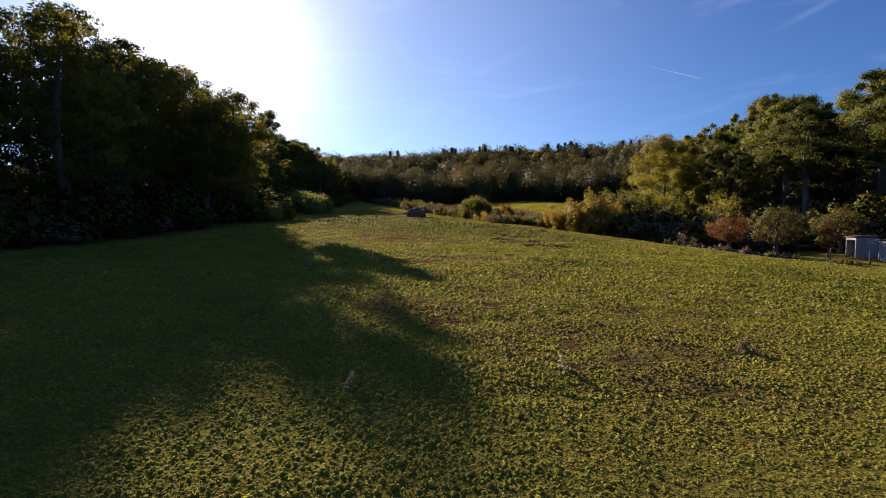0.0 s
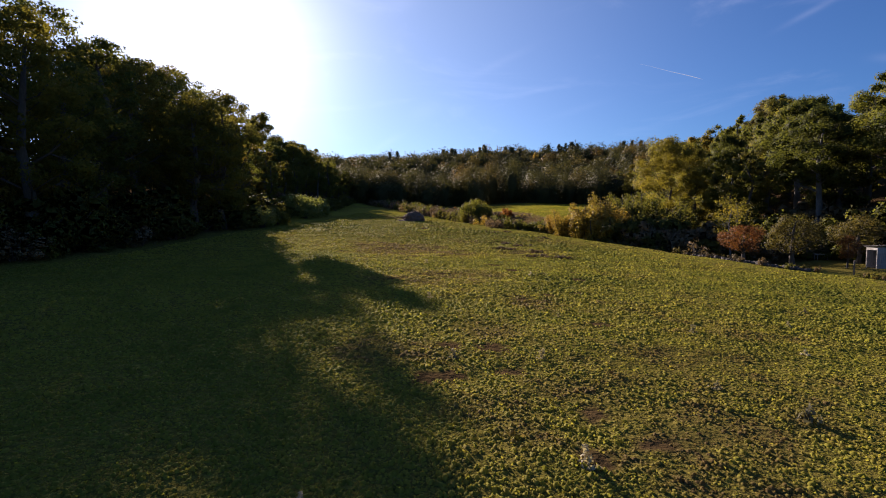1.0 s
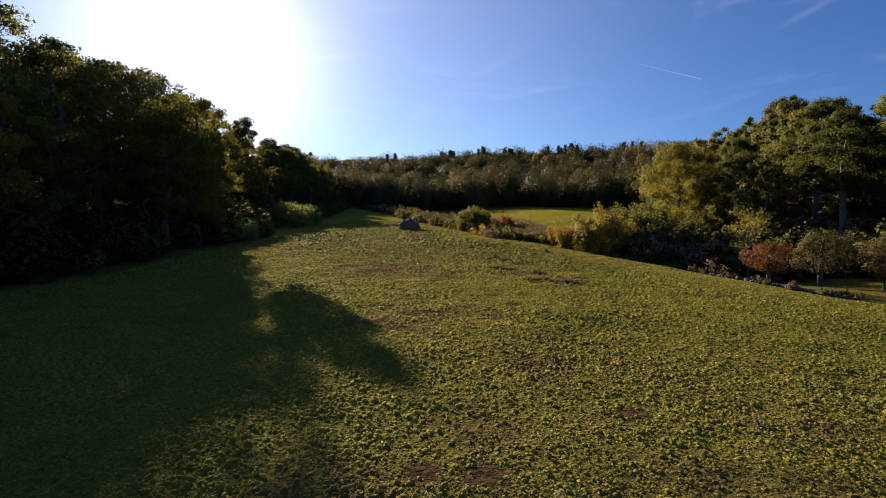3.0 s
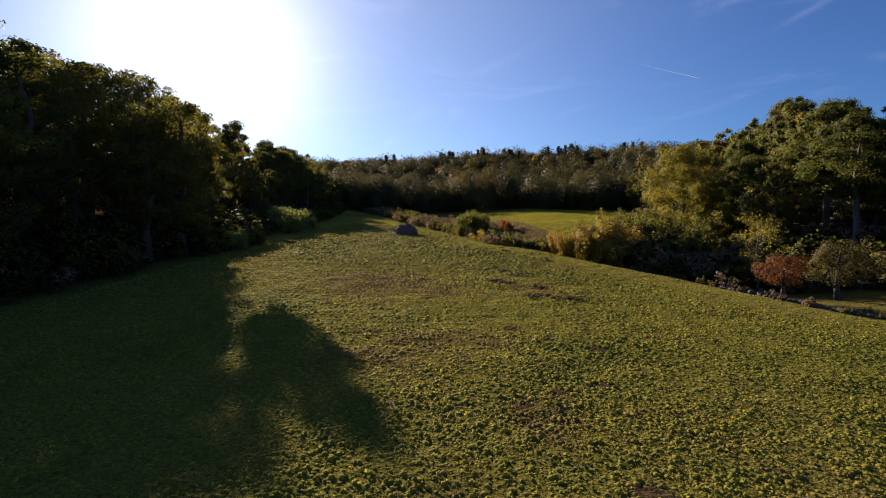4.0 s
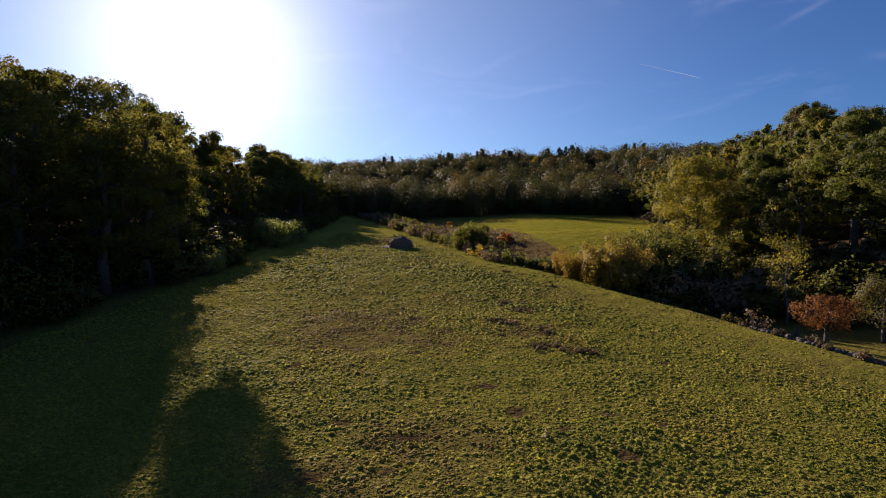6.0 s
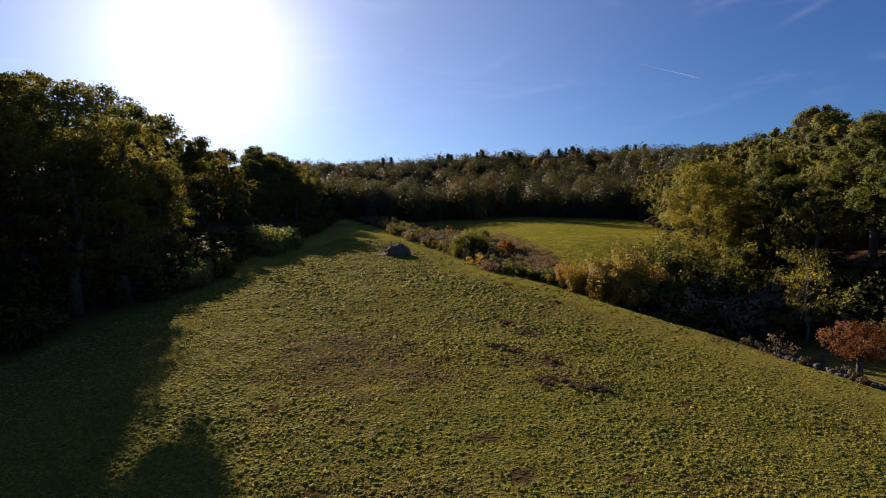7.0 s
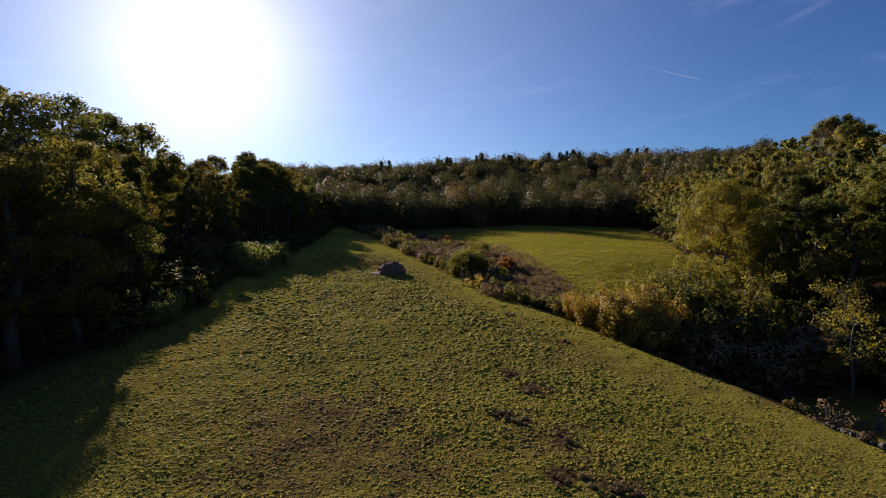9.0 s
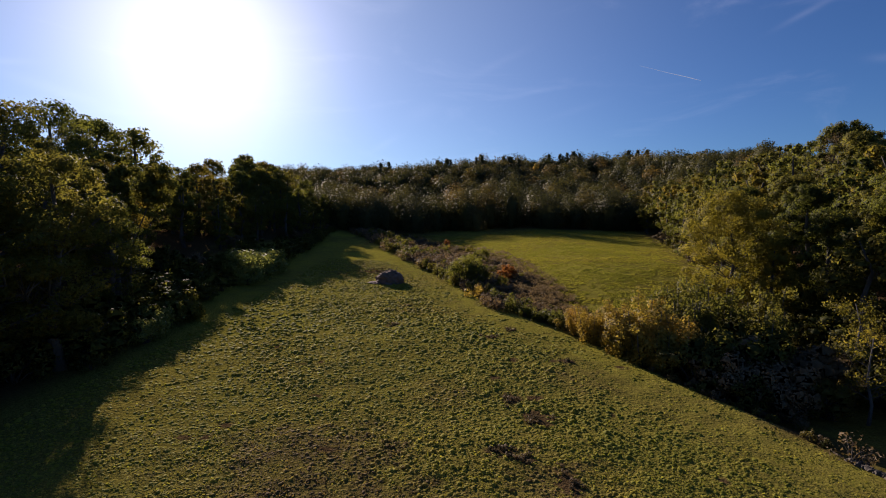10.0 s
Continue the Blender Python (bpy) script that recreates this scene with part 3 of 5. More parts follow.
def make_grass():
    """Low rounded tufts, each a close-grown heart with leaves over it, and single leaves between; the finest where the flight passes low."""
    rng = np.random.default_rng(5)
    xs, ys, gs = [], [], []
    y = 6.5
    while y < 165:
        gap = min(0.55, (0.0092 - 0.0016 * float(ramp(y, 30, 60))) * (8 + 0.49 * (min(y, 62) - 7) + max(0, y - 62)))
        row = np.arange(max(-27, 0.2 - 0.93 * y), min(44, 2.5 + 0.93 * y), gap)
        xs.append(row + rng.uniform(-0.6, 0.6, len(row)) * gap)
        ys.append(y + rng.uniform(-0.6, 0.6, len(row)) * gap)
        gs.append(np.full(len(row), gap))
        y += gap
    x, y, gap = np.concatenate(xs), np.concatenate(ys), np.concatenate(gs)
    keep = (rng.uniform(0, 1, len(x)) < 1.05 * thickness(x, y)) & off_bare(rng, x, y)
    x, y, gap = x[keep], y[keep], gap[keep]
    n = len(x)
    r = gap * (0.4 + 0.6 * rng.uniform(0, 1, n) ** 1.8)
    h = r * rng.uniform(0.2, 0.68, n) * lumpiness(x, y) * (1.45 - 0.5 * ramp(y, 14, 40) - 0.15 * ramp(y, 40, 80))
    foot = np.stack([x, y, turf(x, y) - 0.015], 1)
    # hearts: a ring of four round the top and a wider ring on the ground
    turn = rng.uniform(0, 6.3, (n, 1)) + np.arange(4) * np.pi / 2 + rng.uniform(-0.3, 0.3, (n, 4))
    ring = np.stack([np.cos(turn), np.sin(turn), 0 * turn], 2)
    wide, up3 = r[:, None, None], np.array((0, 0, 1.0))
    upper = foot[:, None] + ring * wide * rng.uniform(0.1, 0.7, (n, 4, 1)) + up3 * h[:, None, None] * rng.uniform(0.55, 1.1, (n, 4, 1))
    lower = foot[:, None] + ring * wide * rng.uniform(0.6, 1.3, (n, 4, 1))
    hearts = np.concatenate([upper, lower], 1).reshape(-1, 3)
    heart_ways = unit(np.concatenate([ring + 1.3 * up3, ring + 0.4 * up3], 1).reshape(-1, 3))
    pattern = np.array([(0, 1, 2), (0, 2, 3)] + [f for k in range(4) for f in ((k, 4 + k, 4 + (k + 1) % 4), (k, 4 + (k + 1) % 4, (k + 1) % 4))])
    heart_faces = (pattern[None] + 8 * np.arange(n)[:, None, None]).reshape(-1, 3)
    # leaves over the hearts
    per = 3
    a, e = rng.uniform(0, 2 * np.pi, n * per), np.arcsin(rng.uniform(0.1, 1, n * per))
    way = np.stack([np.cos(a) * np.cos(e), np.sin(a) * np.cos(e), np.sin(e)], 1)
    big = np.repeat(r, per)
    place = np.repeat(foot, per, 0) + way * np.stack([big, big, np.repeat(h, per)], 1) * rng.uniform(0.75, 1.4, (n * per, 1))
    over, _ = leaves(rng, place, way, big * rng.uniform(0.4, 0.78, n * per) * np.repeat(1 - 0.42 * ramp(y, 45, 85), per), 0.8, 0.2)
    # single leaves between
    m = 160000
    ly = 6.5 + 60 * rng.uniform(0, 1, m) ** 1.15
    lx = 1.2 + (0.93 * ly + 1.0) * rng.uniform(-1, 1, m)
    keep = (rng.uniform(0, 1, m) < thickness(lx, ly)) & off_bare(rng, lx, ly) & (lx > -27)
    lx, ly = lx[keep], ly[keep]
    loose, _ = leaves(rng, np.stack([lx, ly, turf(lx, ly) + 0.01], 1), np.tile(up3, (len(lx), 1)), 0.0042 * (8 + 0.49 * (ly - 7)), 0.8, 0.0)
    way = np.concatenate([way, np.tile(up3, (len(lx), 1))])
    verts = np.concatenate([over, loose])
    flat = unit(np.cross(verts[1::3] - verts[0::3], verts[2::3] - verts[0::3]))
    flat = flat * np.sign((flat * way).sum(1, keepdims=True) + 1e-6)
    ways = np.repeat(unit(way + 0.45 * flat), 3, 0)
    # coarser tufts on the upper field
    m = 42000
    ty = 100 + 150 * rng.uniform(0, 1, m)
    tx = strip_end(ty) + (right_edge(ty) - strip_end(ty)) * rng.uniform(0, 1, m)
    wild = lattice(tx, ty, 2.5, 24) * 0.5 + lattice(tx, ty, 0.9, 25) * 0.5 > 0.42
    tx, ty = np.repeat(tx[wild], 4), np.repeat(ty[wild], 4)
    far = np.stack([tx, ty, land(tx, ty)], 1) + rng.normal(0, 0.12, (len(tx), 3)) * (1, 1, 0)
    a = rng.uniform(0, 2 * np.pi, len(tx))
    s = rng.uniform(0.1, 0.22, (len(tx), 1))
    out = np.stack([np.cos(a) * 0.7, np.sin(a) * 0.7, 0.7 + 0 * a], 1)
    side = np.stack([-np.sin(a), np.cos(a), 0 * a], 1)
    verts = np.concatenate([verts, np.stack([far, far + out * s + side * s * 0.4, far + out * s * 0.9 - side * s * 0.4], 1).reshape(-1, 3)])
    ways = np.concatenate([ways, np.repeat(unit(out + np.array((0, 0, 0.6))), 3, 0)])
    faces = np.concatenate([np.arange(len(verts)).reshape(-1, 3), heart_faces + len(verts)])
    verts, ways = np.concatenate([verts, hearts]), np.concatenate([ways, heart_ways])
    me = mesh_of("meadow_grass", verts, faces, M_GRASS, normals=ways)
    me.attributes.new("dry", "FLOAT", "POINT").data.foreach_set("value", dryness(verts[:, 0], verts[:, 1]).astype(np.float32))
    return tagged(new("meadow_grass", me), "short yellow-green grass and broad-leaved clumps on the meadow", "grass", kind="stuff")


make_grass()

# ---- trees ----
rng = np.random.default_rng(11)
OAKS = [broadleaf("broadleaf_tree", 100 + k, label, "tree", "trees of the wood", 20, b, r, 125, 115, 0.25, mat, spread=0.19, limb_count=34)
        for k, (b, r, mat, label) in enumerate(((3.0, 6.0, M_OLIVE, "tall broadleaved tree in olive autumn leaf at the wood's edge"), (2.5, 5.2, M_GREEN, "tall broadleaved tree in dull green leaf at the wood's edge"),
                                                (4.0, 5.6, M_MIXED, "tall broadleaved tree turning brown at the wood's edge"), (2.0, 6.6, M_GREEN, "broad-crowned tree in dull green leaf at the wood's edge")))]
BACK = [broadleaf("broadleaf_tree", 130 + k, "tall broadleaved tree in olive autumn leaf far along the wood's edge", "tree", "trees of the wood", 20, b, r, 80, 85, 0.42, mat, spread=0.22, limb_count=12)
        for k, (b, r, mat) in enumerate(((3.0, 6.0, M_OLIVE), (2.5, 5.4, M_GREEN), (3.0, 5.8, M_MIXED)))]
FINE = [broadleaf("broadleaf_tree", 150 + k, "tall broadleaved tree in olive autumn leaf beside the orchard", "tree", "trees of the wood", 20, b, r, 100, 260, 0.23, mat, bark, spread=0.215, heart=0.45)
        for k, (b, r, mat, bark) in enumerate(((4.0, 5.8, M_OLIVE, M_GREY_BARK), (3.0, 6.4, M_GREEN, M_BARK), (5.0, 5.4, M_GREEN, M_GREY_BARK)))]
HIGH = broadleaf("broadleaf_tree", 160, "tall tree with a high olive-green crown above a bare grey trunk", "tree", "trees of the wood", 20, 8.5, 6.2, 92, 250, 0.23, M_GREEN, M_GREY_BARK, spread=0.22, heart=0.45)
MIDS = [broadleaf("broadleaf_tree", 200 + k, "broadleaved tree in olive and brown leaf inside the wood", "tree", "trees of the wood", 18, b, r, 46, 68, 0.4, mat, limb_count=5, spread=0.25, heart=0.5)
        for k, (b, r, mat) in enumerate(((2.5, 5.4, M_OLIVE), (2, 4.8, M_GREEN), (3, 5.0, M_MIXED)))]
SHRUBS = [scrub("shrub", 300 + k, "leafy shrub on the shaded edge of the wood", "shrub", "shrubs at the wood's edge", 3.2, 2.6, 24, 56, 0.2, mat, heart=0.7) for k, mat in enumerate((M_GREEN, M_OLIVE, M_BROWN))]
TALL = [scrub("shrub", 305 + k, "tall leafy shrub on the shaded edge of the wood", "shrub", "shrubs at the wood's edge", 5.0, 3.2, 32, 50, 0.22, mat, 14, 0.9, 0.7) for k, mat in enumerate((M_GREEN, M_OLIVE))]

placed = []


def free(x, y, gap):
    return all((x - a) ** 2 + (y - b) ** 2 > gap * gap for a, b in placed)


def tallest(x, y, want, girth):
    """The height at which a tree on the left still leaves the sunny part of the meadow in the sun."""
    ground = float(land(x, y)) - 0.03 * (y - 50) - 2.0
    for h in np.arange(want, 2.0, -0.5):
        clear = True
        for s, g in ((0.3, 0.8), (0.45, 1.0), (0.6, 1.0), (0.75, 0.8), (0.9, 0.5), (1.0, 0.1)):
            rise = s * h + ground
            edge = np.interp(y - 2.93 * rise, [15, 35, 40, 47, 50, 53, 60, 65, 84, 106, 128, 131, 155, 180], [2, -2.5, -3.5, -7, -9, -12, -19, -20.5, -25, -25, -25, -16, -18, -24])
            clear &= x + 1.36 * rise + g * girth * h / 18 < edge
        if clear:
            return h
    return 0


def glade(x, y):
    """The gap in the woods on the left through which the sun falls on the pale shrubs."""
    return any(abs((x - a) * 0.907 + (y - b) * 0.421) < 3.8 and b < y < b + 48 for a, b in ((-30.4, 90.0), (-31.0, 98.3)))


# the woods on the left
for x, y, h, k in ((-31.5, 77, 19.2, 0), (-37, 59, 21, 1), (-32, 43, 18.5, 2), (-49, 113, 17, 1), (-43, 101, 18.5, 2), (-57, 121, 25, 1), (-62, 141, 26, 0), (-63, 161, 18.4, 3), (-66, 176, 19, 2), (-67, 130, 24.5, 2), (-71, 112, 23, 0), (-46, 206, 17, 0), (-39, 68, 20, 2), (-53, 106, 25.6, 3), (-33, 30, 19, 3), (-36, 91, 16, 1), (-43, 76, 22, 2), (-35, 51, 17, 3), (-54, 125, 18, 1), (-47, 90, 23.5, 0), (-44, 60, 23.5, 3), (-41, 44, 20, 0), (-60, 100, 25, 1), (-57, 88, 24, 2), (-68, 100, 22, 3)):
    grove.put(OAKS[k] if y < 135 else BACK[k % 3], x, y, h / 18.8, rng.uniform(0, 360))
    placed.append((x, y))
poplar = broadleaf("slender_tree", 120, "slender tall tree in olive leaf at the wood's edge", "tree", "trees of the wood", 20, 14.3, 2.8, 42, 190, 0.26, M_OLIVE, spread=0.34, thick=0.006)
grove.put(poplar, -39.5, 98.0, 1.03, 0, tilt=(0, 18))
grove.put(broadleaf("slender_tree", 121, "tall narrow-crowned tree in olive leaf at the wood's edge", "tree", "trees of the wood", 20, 9.0, 3.6, 64, 170, 0.3, M_OLIVE, spread=0.26), -39.8, 98.5, 1.06, 90)
placed.append((-36.5, 98.0))
grove.put(OAKS[2], -32.8, 71.0, 0.91, 20, wide=1.25)
placed.append((-32.8, 71.0))
for k, (x, y, h) in enumerate(((-51, 238, 16), (-64, 234, 22), (-57, 222, 17.5), (-56, 252, 19), (-69, 250, 23), (-81, 250, 25), (-76, 235, 24), (-72, 220, 20.5), (-63, 219, 20.5), (-61, 244, 22), (-48, 254, 14), (-72, 243, 23), (-68, 228, 22), (-66, 208, 19), (-75, 207, 21))):
    grove.put(BACK[k % 3], x, y, h / 18.8, 71 * k)
    placed.append((x, y))
for _ in range(3000):
    y = rng.uniform(22, 266)
    x = left_edge(y) - 2 - 25 * rng.uniform(0, 1) ** 1.3
    if y < 120 and x > -35 or not free(x, y, 6.8):
        continue
    h = tallest(x, y, rng.uniform(16, 22) if y < 150 else rng.uniform(13, 17), 4.8)
    if h < 9:
        continue
    placed.append((x, y))
    kind, turn = int(rng.integers(3)), rng.uniform(0, 360)
    if not glade(x, y):
        grove.put(MIDS[kind], x, y, h / 18, turn)
for k in range(50):
    y = 20 + 236 * rng.uniform()
    x = left_edge(y) + rng.uniform(-3.5, 1.0)
    kind, grow, turn = int(rng.integers(3)), rng.uniform(0.5, 1.25), rng.uniform(0, 360)
    if not 82 < y < 101:
        grove.put(SHRUBS[kind], x, y, grow, turn)
for k in range(50):
    y = 24 + 84 * rng.uniform()
    grove.put(TALL[int(rng.integers(2))], left_edge(y) + rng.uniform(-6, -1.5), y, rng.uniform(0.7, 1.35), rng.uniform(0, 360))

# the woods on the right
for x, y, h, k in ((77, 121, 19, 0), (86, 137, 20, 3), (56, 80, 17, 2), (62, 93, 18, 0), (53, 97, 15, 1), (66, 78, 18, 3), (58, 108, 17, 2), (72, 104, 18, 1), (68, 126, 15.6, 3), (60, 67, 16, 1), (79, 88, 18, 0), (55, 118, 15, 0), (61, 99, 15, 3), (60, 128, 16, 1)):
    grove.put(HIGH if x > 55 and y < 95 else FINE[k % 3], x, y, h / 16.8, rng.uniform(0, 360))
    placed.append((x, y))
for _ in range(3000):
    y = rng.uniform(52, 262)
    x = right_edge(y) + 3 + 29 * rng.uniform(0, 1) ** 1.3
    if not free(x, y, 7.2):
        continue
    placed.append((x, y))
    kind, grow, turn = int(rng.integers(3)), rng.uniform(0.95, 1.23), rng.uniform(0, 360)
    if x > 54 or y > 84:
        grove.put(MIDS[kind], x, y, grow * (0.8 if x - right_edge(y) < 5 else 1), turn)
for k in range(55):
    y = 56 + 150 * rng.uniform()
    x = right_edge(y) + rng.uniform(-1.0, 6.0)
    grove.put(SHRUBS[int(rng.integers(3))], x, y, rng.uniform(0.6, 1.5), rng.uniform(0, 360))
for k in range(34):
    y = 58 + 62 * rng.uniform()
    grove.put(TALL[k % 2], right_edge(y) + rng.uniform(1.0, 9.0), y, rng.uniform(0.9, 1.5), rng.uniform(0, 360), label="tall dark shrub in the shade under the trees")


def far_tree(rng, height, radius, count, size, base):
    """One crown of the hill wood: leaves in a deep, uneven coat of rounded boughs round a hidden core that blocks
    light.
    """
    boughs = unit(rng.normal(0, 1, (18, 3)) + (0, 0, 0.35))
    swell = rng.uniform(0.4, 1.2, 18)
    shift = rng.normal(0, 0.14, 3) * radius
    middle, half = base + 0.46 * (height - base), 0.5 * (height - base)

    def onto(way, depth):
        near = np.clip((way @ boughs.T - 0.7) / 0.3, 0, 1) ** 0.6 * swell
        r = (0.66 + 0.38 * near.max(1)) * depth
        side = way[:, :2] / np.maximum(np.hypot(way[:, 0], way[:, 1]), 1e-6)[:, None]
        girth = np.where(way[:, 2] > 0, np.hypot(way[:, 0], way[:, 1]), np.maximum(0.7, np.hypot(way[:, 0], way[:, 1])))
        at = np.concatenate([side * (girth * r * radius)[:, None], (middle + way[:, 2] * half * np.where(way[:, 2] > 0, r, 1.1))[:, None]], 1)
        return at + shift * (at[:, 2:] / height)

    bm = bmesh.new()
    bmesh.ops.create_icosphere(bm, subdivisions=2, radius=1.0)
    ball = np.array([v.co for v in bm.verts])
    tris = np.array([[v.index for v in f.verts] for f in bm.faces])
    bm.free()
    heart = onto(ball, np.full(len(ball), 0.36))
    way = unit(rng.normal(0, 1, (count, 3)) + (0, 0, 0.2))
    places = onto(way, 0.44 + 0.63 * rng.uniform(0, 1, count) ** 0.8)
    bough = boughs[np.argmax(way @ boughs.T * swell, 1)]
    verts, faces = leaves(rng, places, way, size)
    flat = unit(np.cross(verts[1::3] - verts[0::3], verts[2::3] - verts[0::3]))
    flat = flat * np.sign((flat * way).sum(1, keepdims=True) + 1e-6)
    soft = unit(0.9 * way + 0.8 * (way - bough * 0.9) + 0.25 * flat)
    return np.concatenate([verts, heart]), np.concatenate([faces, tris + len(verts)]), np.concatenate([np.repeat(soft, 3, 0), ball])


def make_far_woods():
    """The wood that covers the hill ahead: too many trees to count."""
    rng = np.random.default_rng(17)
    back_models = [far_tree(rng, h, r, 700, 0.98, 1.0) for h, r in ((15, 7.2), (14, 6.0), (16, 8.0), (13, 5.2), (15, 6.6))]
    models = [far_tree(rng, h, r, 1300, 0.76, 0.5) for h, r in ((15, 7.4), (14, 6.2), (16, 8.2), (13, 5.4), (15, 7.0), (16, 6.4))]
    close_models = [far_tree(rng, h, r, 3200, 0.6, b) for h, r, b in ((18, 7.6, -2), (20, 6.6, -1), (17, 8.6, -3), (12, 6.0, -2), (19, 7.2, -1))]
    spots, verts, faces, tints, ways, trunks = [], [], [], [], [], Shape()
    total = 0
    for _ in range(9000):
        y = 250 + 330 * rng.uniform() ** 1.15
        x = -175 + 480 * rng.uniform()
        start = np.interp(x, [-41, 7, 30, 65, 92], [252, 266, 260, 254, 238])
        if y < start + 2 or x > 0.52 * y + 25 or x < -0.33 * y - 10:
            continue
        gap = 7.4 if y < start + 26 else 8.4 if 430 < y < 545 else 9.8
        if any((x - a) ** 2 + (y - b) ** 2 < gap * gap for a, b in spots[-900:]):
            continue
        spots.append((x, y))
        front = y < start + 26
        kinds = close_models if front else models if y < start + 110 else back_models
        v, f, n = kinds[int(rng.integers(len(kinds)))]
        s, a = (0.72 + 0.46 * rng.uniform() ** 0.7) * (0.88 if x < -70 else 1.0), rng.uniform(0, 2 * np.pi)
        c, d = np.cos(a) * s, np.sin(a) * s
        z = float(land(x, y))
        w = np.stack([v[:, 0] * c - v[:, 1] * d + x, v[:, 0] * d + v[:, 1] * c + y, v[:, 2] * s + z], 1)
        verts.append(w)
        ways.append(np.stack([n[:, 0] * c / s - n[:, 1] * d / s, n[:, 0] * d / s + n[:, 1] * c / s, n[:, 2]], 1))
        faces.append(f + total)
        total += len(w)
        tints.append(np.full(len(w), 0.92 if len(spots) % 17 == 0 else 0.8 * rng.uniform(0, 1) ** 2.2, np.float32))
        if front:
            trunks.tube([(x, y, z - 0.3), (x + rng.normal(0, 0.3), y, z + 6 * s), (x, y, z + 12 * s)], [0.3, 0.2, 0.08], 5)
    me = mesh_of("woodland", np.concatenate(verts), np.concatenate(faces), M_WOODS, normals=np.concatenate(ways))
    me.attributes.new("tint", "FLOAT", "POINT").data.foreach_set("value", np.concatenate(tints))
    tagged(new("woodland", me), "dense mixed autumn wood covering the hill behind the fields", "woodland", kind="stuff")
    tagged(new("woodland_trunks", trunks.mesh("woodland_trunks", M_BARK)), "dark trunks along the edge of the hill wood", "tree trunks", kind="stuff")


make_far_woods()

# ---- the edge of the meadow on the right ----
def lumpy(seed, radius, height, rough, mat, levels=3):
    """A heap: a half ball pushed in and out."""
    bm = bmesh.new()
    bmesh.ops.create_icosphere(bm, subdivisions=levels, radius=1.0)
    for v in bm.verts:
        p = v.co.copy()
        d = 1 + rough * (noise.noise(p * 1.7 + Vector((seed, 0, 0))) + 0.6 * noise.noise(p * 4.1 + Vector((0, seed, 0))) + 0.4 * noise.noise(p * 9.0))
        v.co = Vector((p.x * radius * d, p.y * radius * d, max(-0.15, p.z * height * d)))
    return bm, mat


def ivy_bush(seed, leaf_mat, label="tall golden-leaved bush lit by low sun at the field edge"):
    """Upright stems wrapped in hanging leaves: several uneven columns that lean out from one foot."""
    rng = np.random.default_rng(seed)
    bush = thing("ivy_bush", label, "bush", "bushes along the meadow")
    wood, centres = Shape(), []
    for k in range(8):
        a, r, h = rng.uniform(0, 6.3), rng.uniform(0.3, 2.0), rng.uniform(3.2, 6.3)
        top = Vector((r * math.cos(a), r * math.sin(a), h))
        wood.tube([(0.3 * top.x, 0.3 * top.y, -0.2), (0.75 * top.x, 0.75 * top.y, 0.5 * h), top], [0.08, 0.06, 0.02], 5)
        for z in np.arange(0.3, h, 0.55):
            s = z / h
            centres.append((top.x * (0.5 + 0.5 * s) + rng.normal(0, 0.25), top.y * (0.5 + 0.5 * s) + rng.normal(0, 0.25), z))
    part("branchwork", wood.mesh("branchwork", M_BARK, True), bush)
    v, f, n = crown_leaves(rng, np.array(centres), 0.62, 75, 0.2, 1.15, 0.1)
    v[:, 2] = np.maximum(v[:, 2], 0.02)
    part("foliage", mesh_of("foliage", v, f, leaf_mat, normals=n), bush)
    return bush


GOLDEN = [ivy_bush(320, M_GOLD), ivy_bush(321, M_GOLD), ivy_bush(322, M_GOLD), ivy_bush(323, M_OLIVE, "tall olive-leaved bush at the field edge")]
DARKS = [scrub("thicket_bush", 330 + k, "dense dark green thicket bush beside the meadow", "bush", "bushes along the meadow", 5.5, 3.2, 34, 150, 0.2, mat, 12, 0.9, 0.75) for k, mat in enumerate((M_OLIVE, M_BROWN))]
for k, (x, y, h) in enumerate(((21.2, 92.5, 4.2), (22.6, 88.6, 5.2), (24.6, 85.6, 7.2), (26.2, 88.5, 8.0), (28.6, 86.0, 7.6), (30.5, 89.5, 8.2), (33.0, 87.0, 7.4), (35.5, 90.5, 8.0), (37.5, 86.5, 7.0), (40.5, 91.0, 8.0), (20.3, 95.3, 3.2), (24.0, 93.0, 4.6), (28.0, 94.5, 5.0), (25.6, 83.6, 6.4), (27.8, 83.2, 6.8), (23.5, 87.2, 6.0), (31.2, 85.0, 7.4), (36.5, 96.0, 7.0), (33.0, 95.5, 6.0))):
    grove.put(GOLDEN[3 if x > 28 else k % 3], x, y, (h + 1.3) / 6.3, 67 * k, 0.2, 1.0 if h > 6 else 1.2)
for k, (x, y, h) in enumerate(((27.9, 80.5, 6.4), (30.2, 78.9, 7.0), (31.5, 82.5, 8.2), (34.5, 80.0, 7.8), (35.0, 84.0, 8.6), (38.5, 81.5, 7.4), (29.6, 76.0, 4.4), (33.2, 76.0, 5.6), (37.4, 77.5, 4.8), (52.0, 90.0, 6.5), (54.0, 84.0, 6.5), (57.5, 88.0, 7.0), (50.0, 86.0, 6.0), (59.0, 80.0, 6.5), (55.0, 74.0, 5.5), (60.0, 73.0, 6.0), (63.0, 86.0, 7.0), (42.0, 84.5, 6.5), (45.5, 80.0, 5.5), (45.0, 74.0, 4.5), (49.0, 77.0, 5.0), (50.5, 72.0, 4.6), (53.5, 67.5, 4.6), (55.5, 62.0, 4.2))):
    grove.put(DARKS[k % 2], x, y, h / 5.5, 113 * k, 0.2)

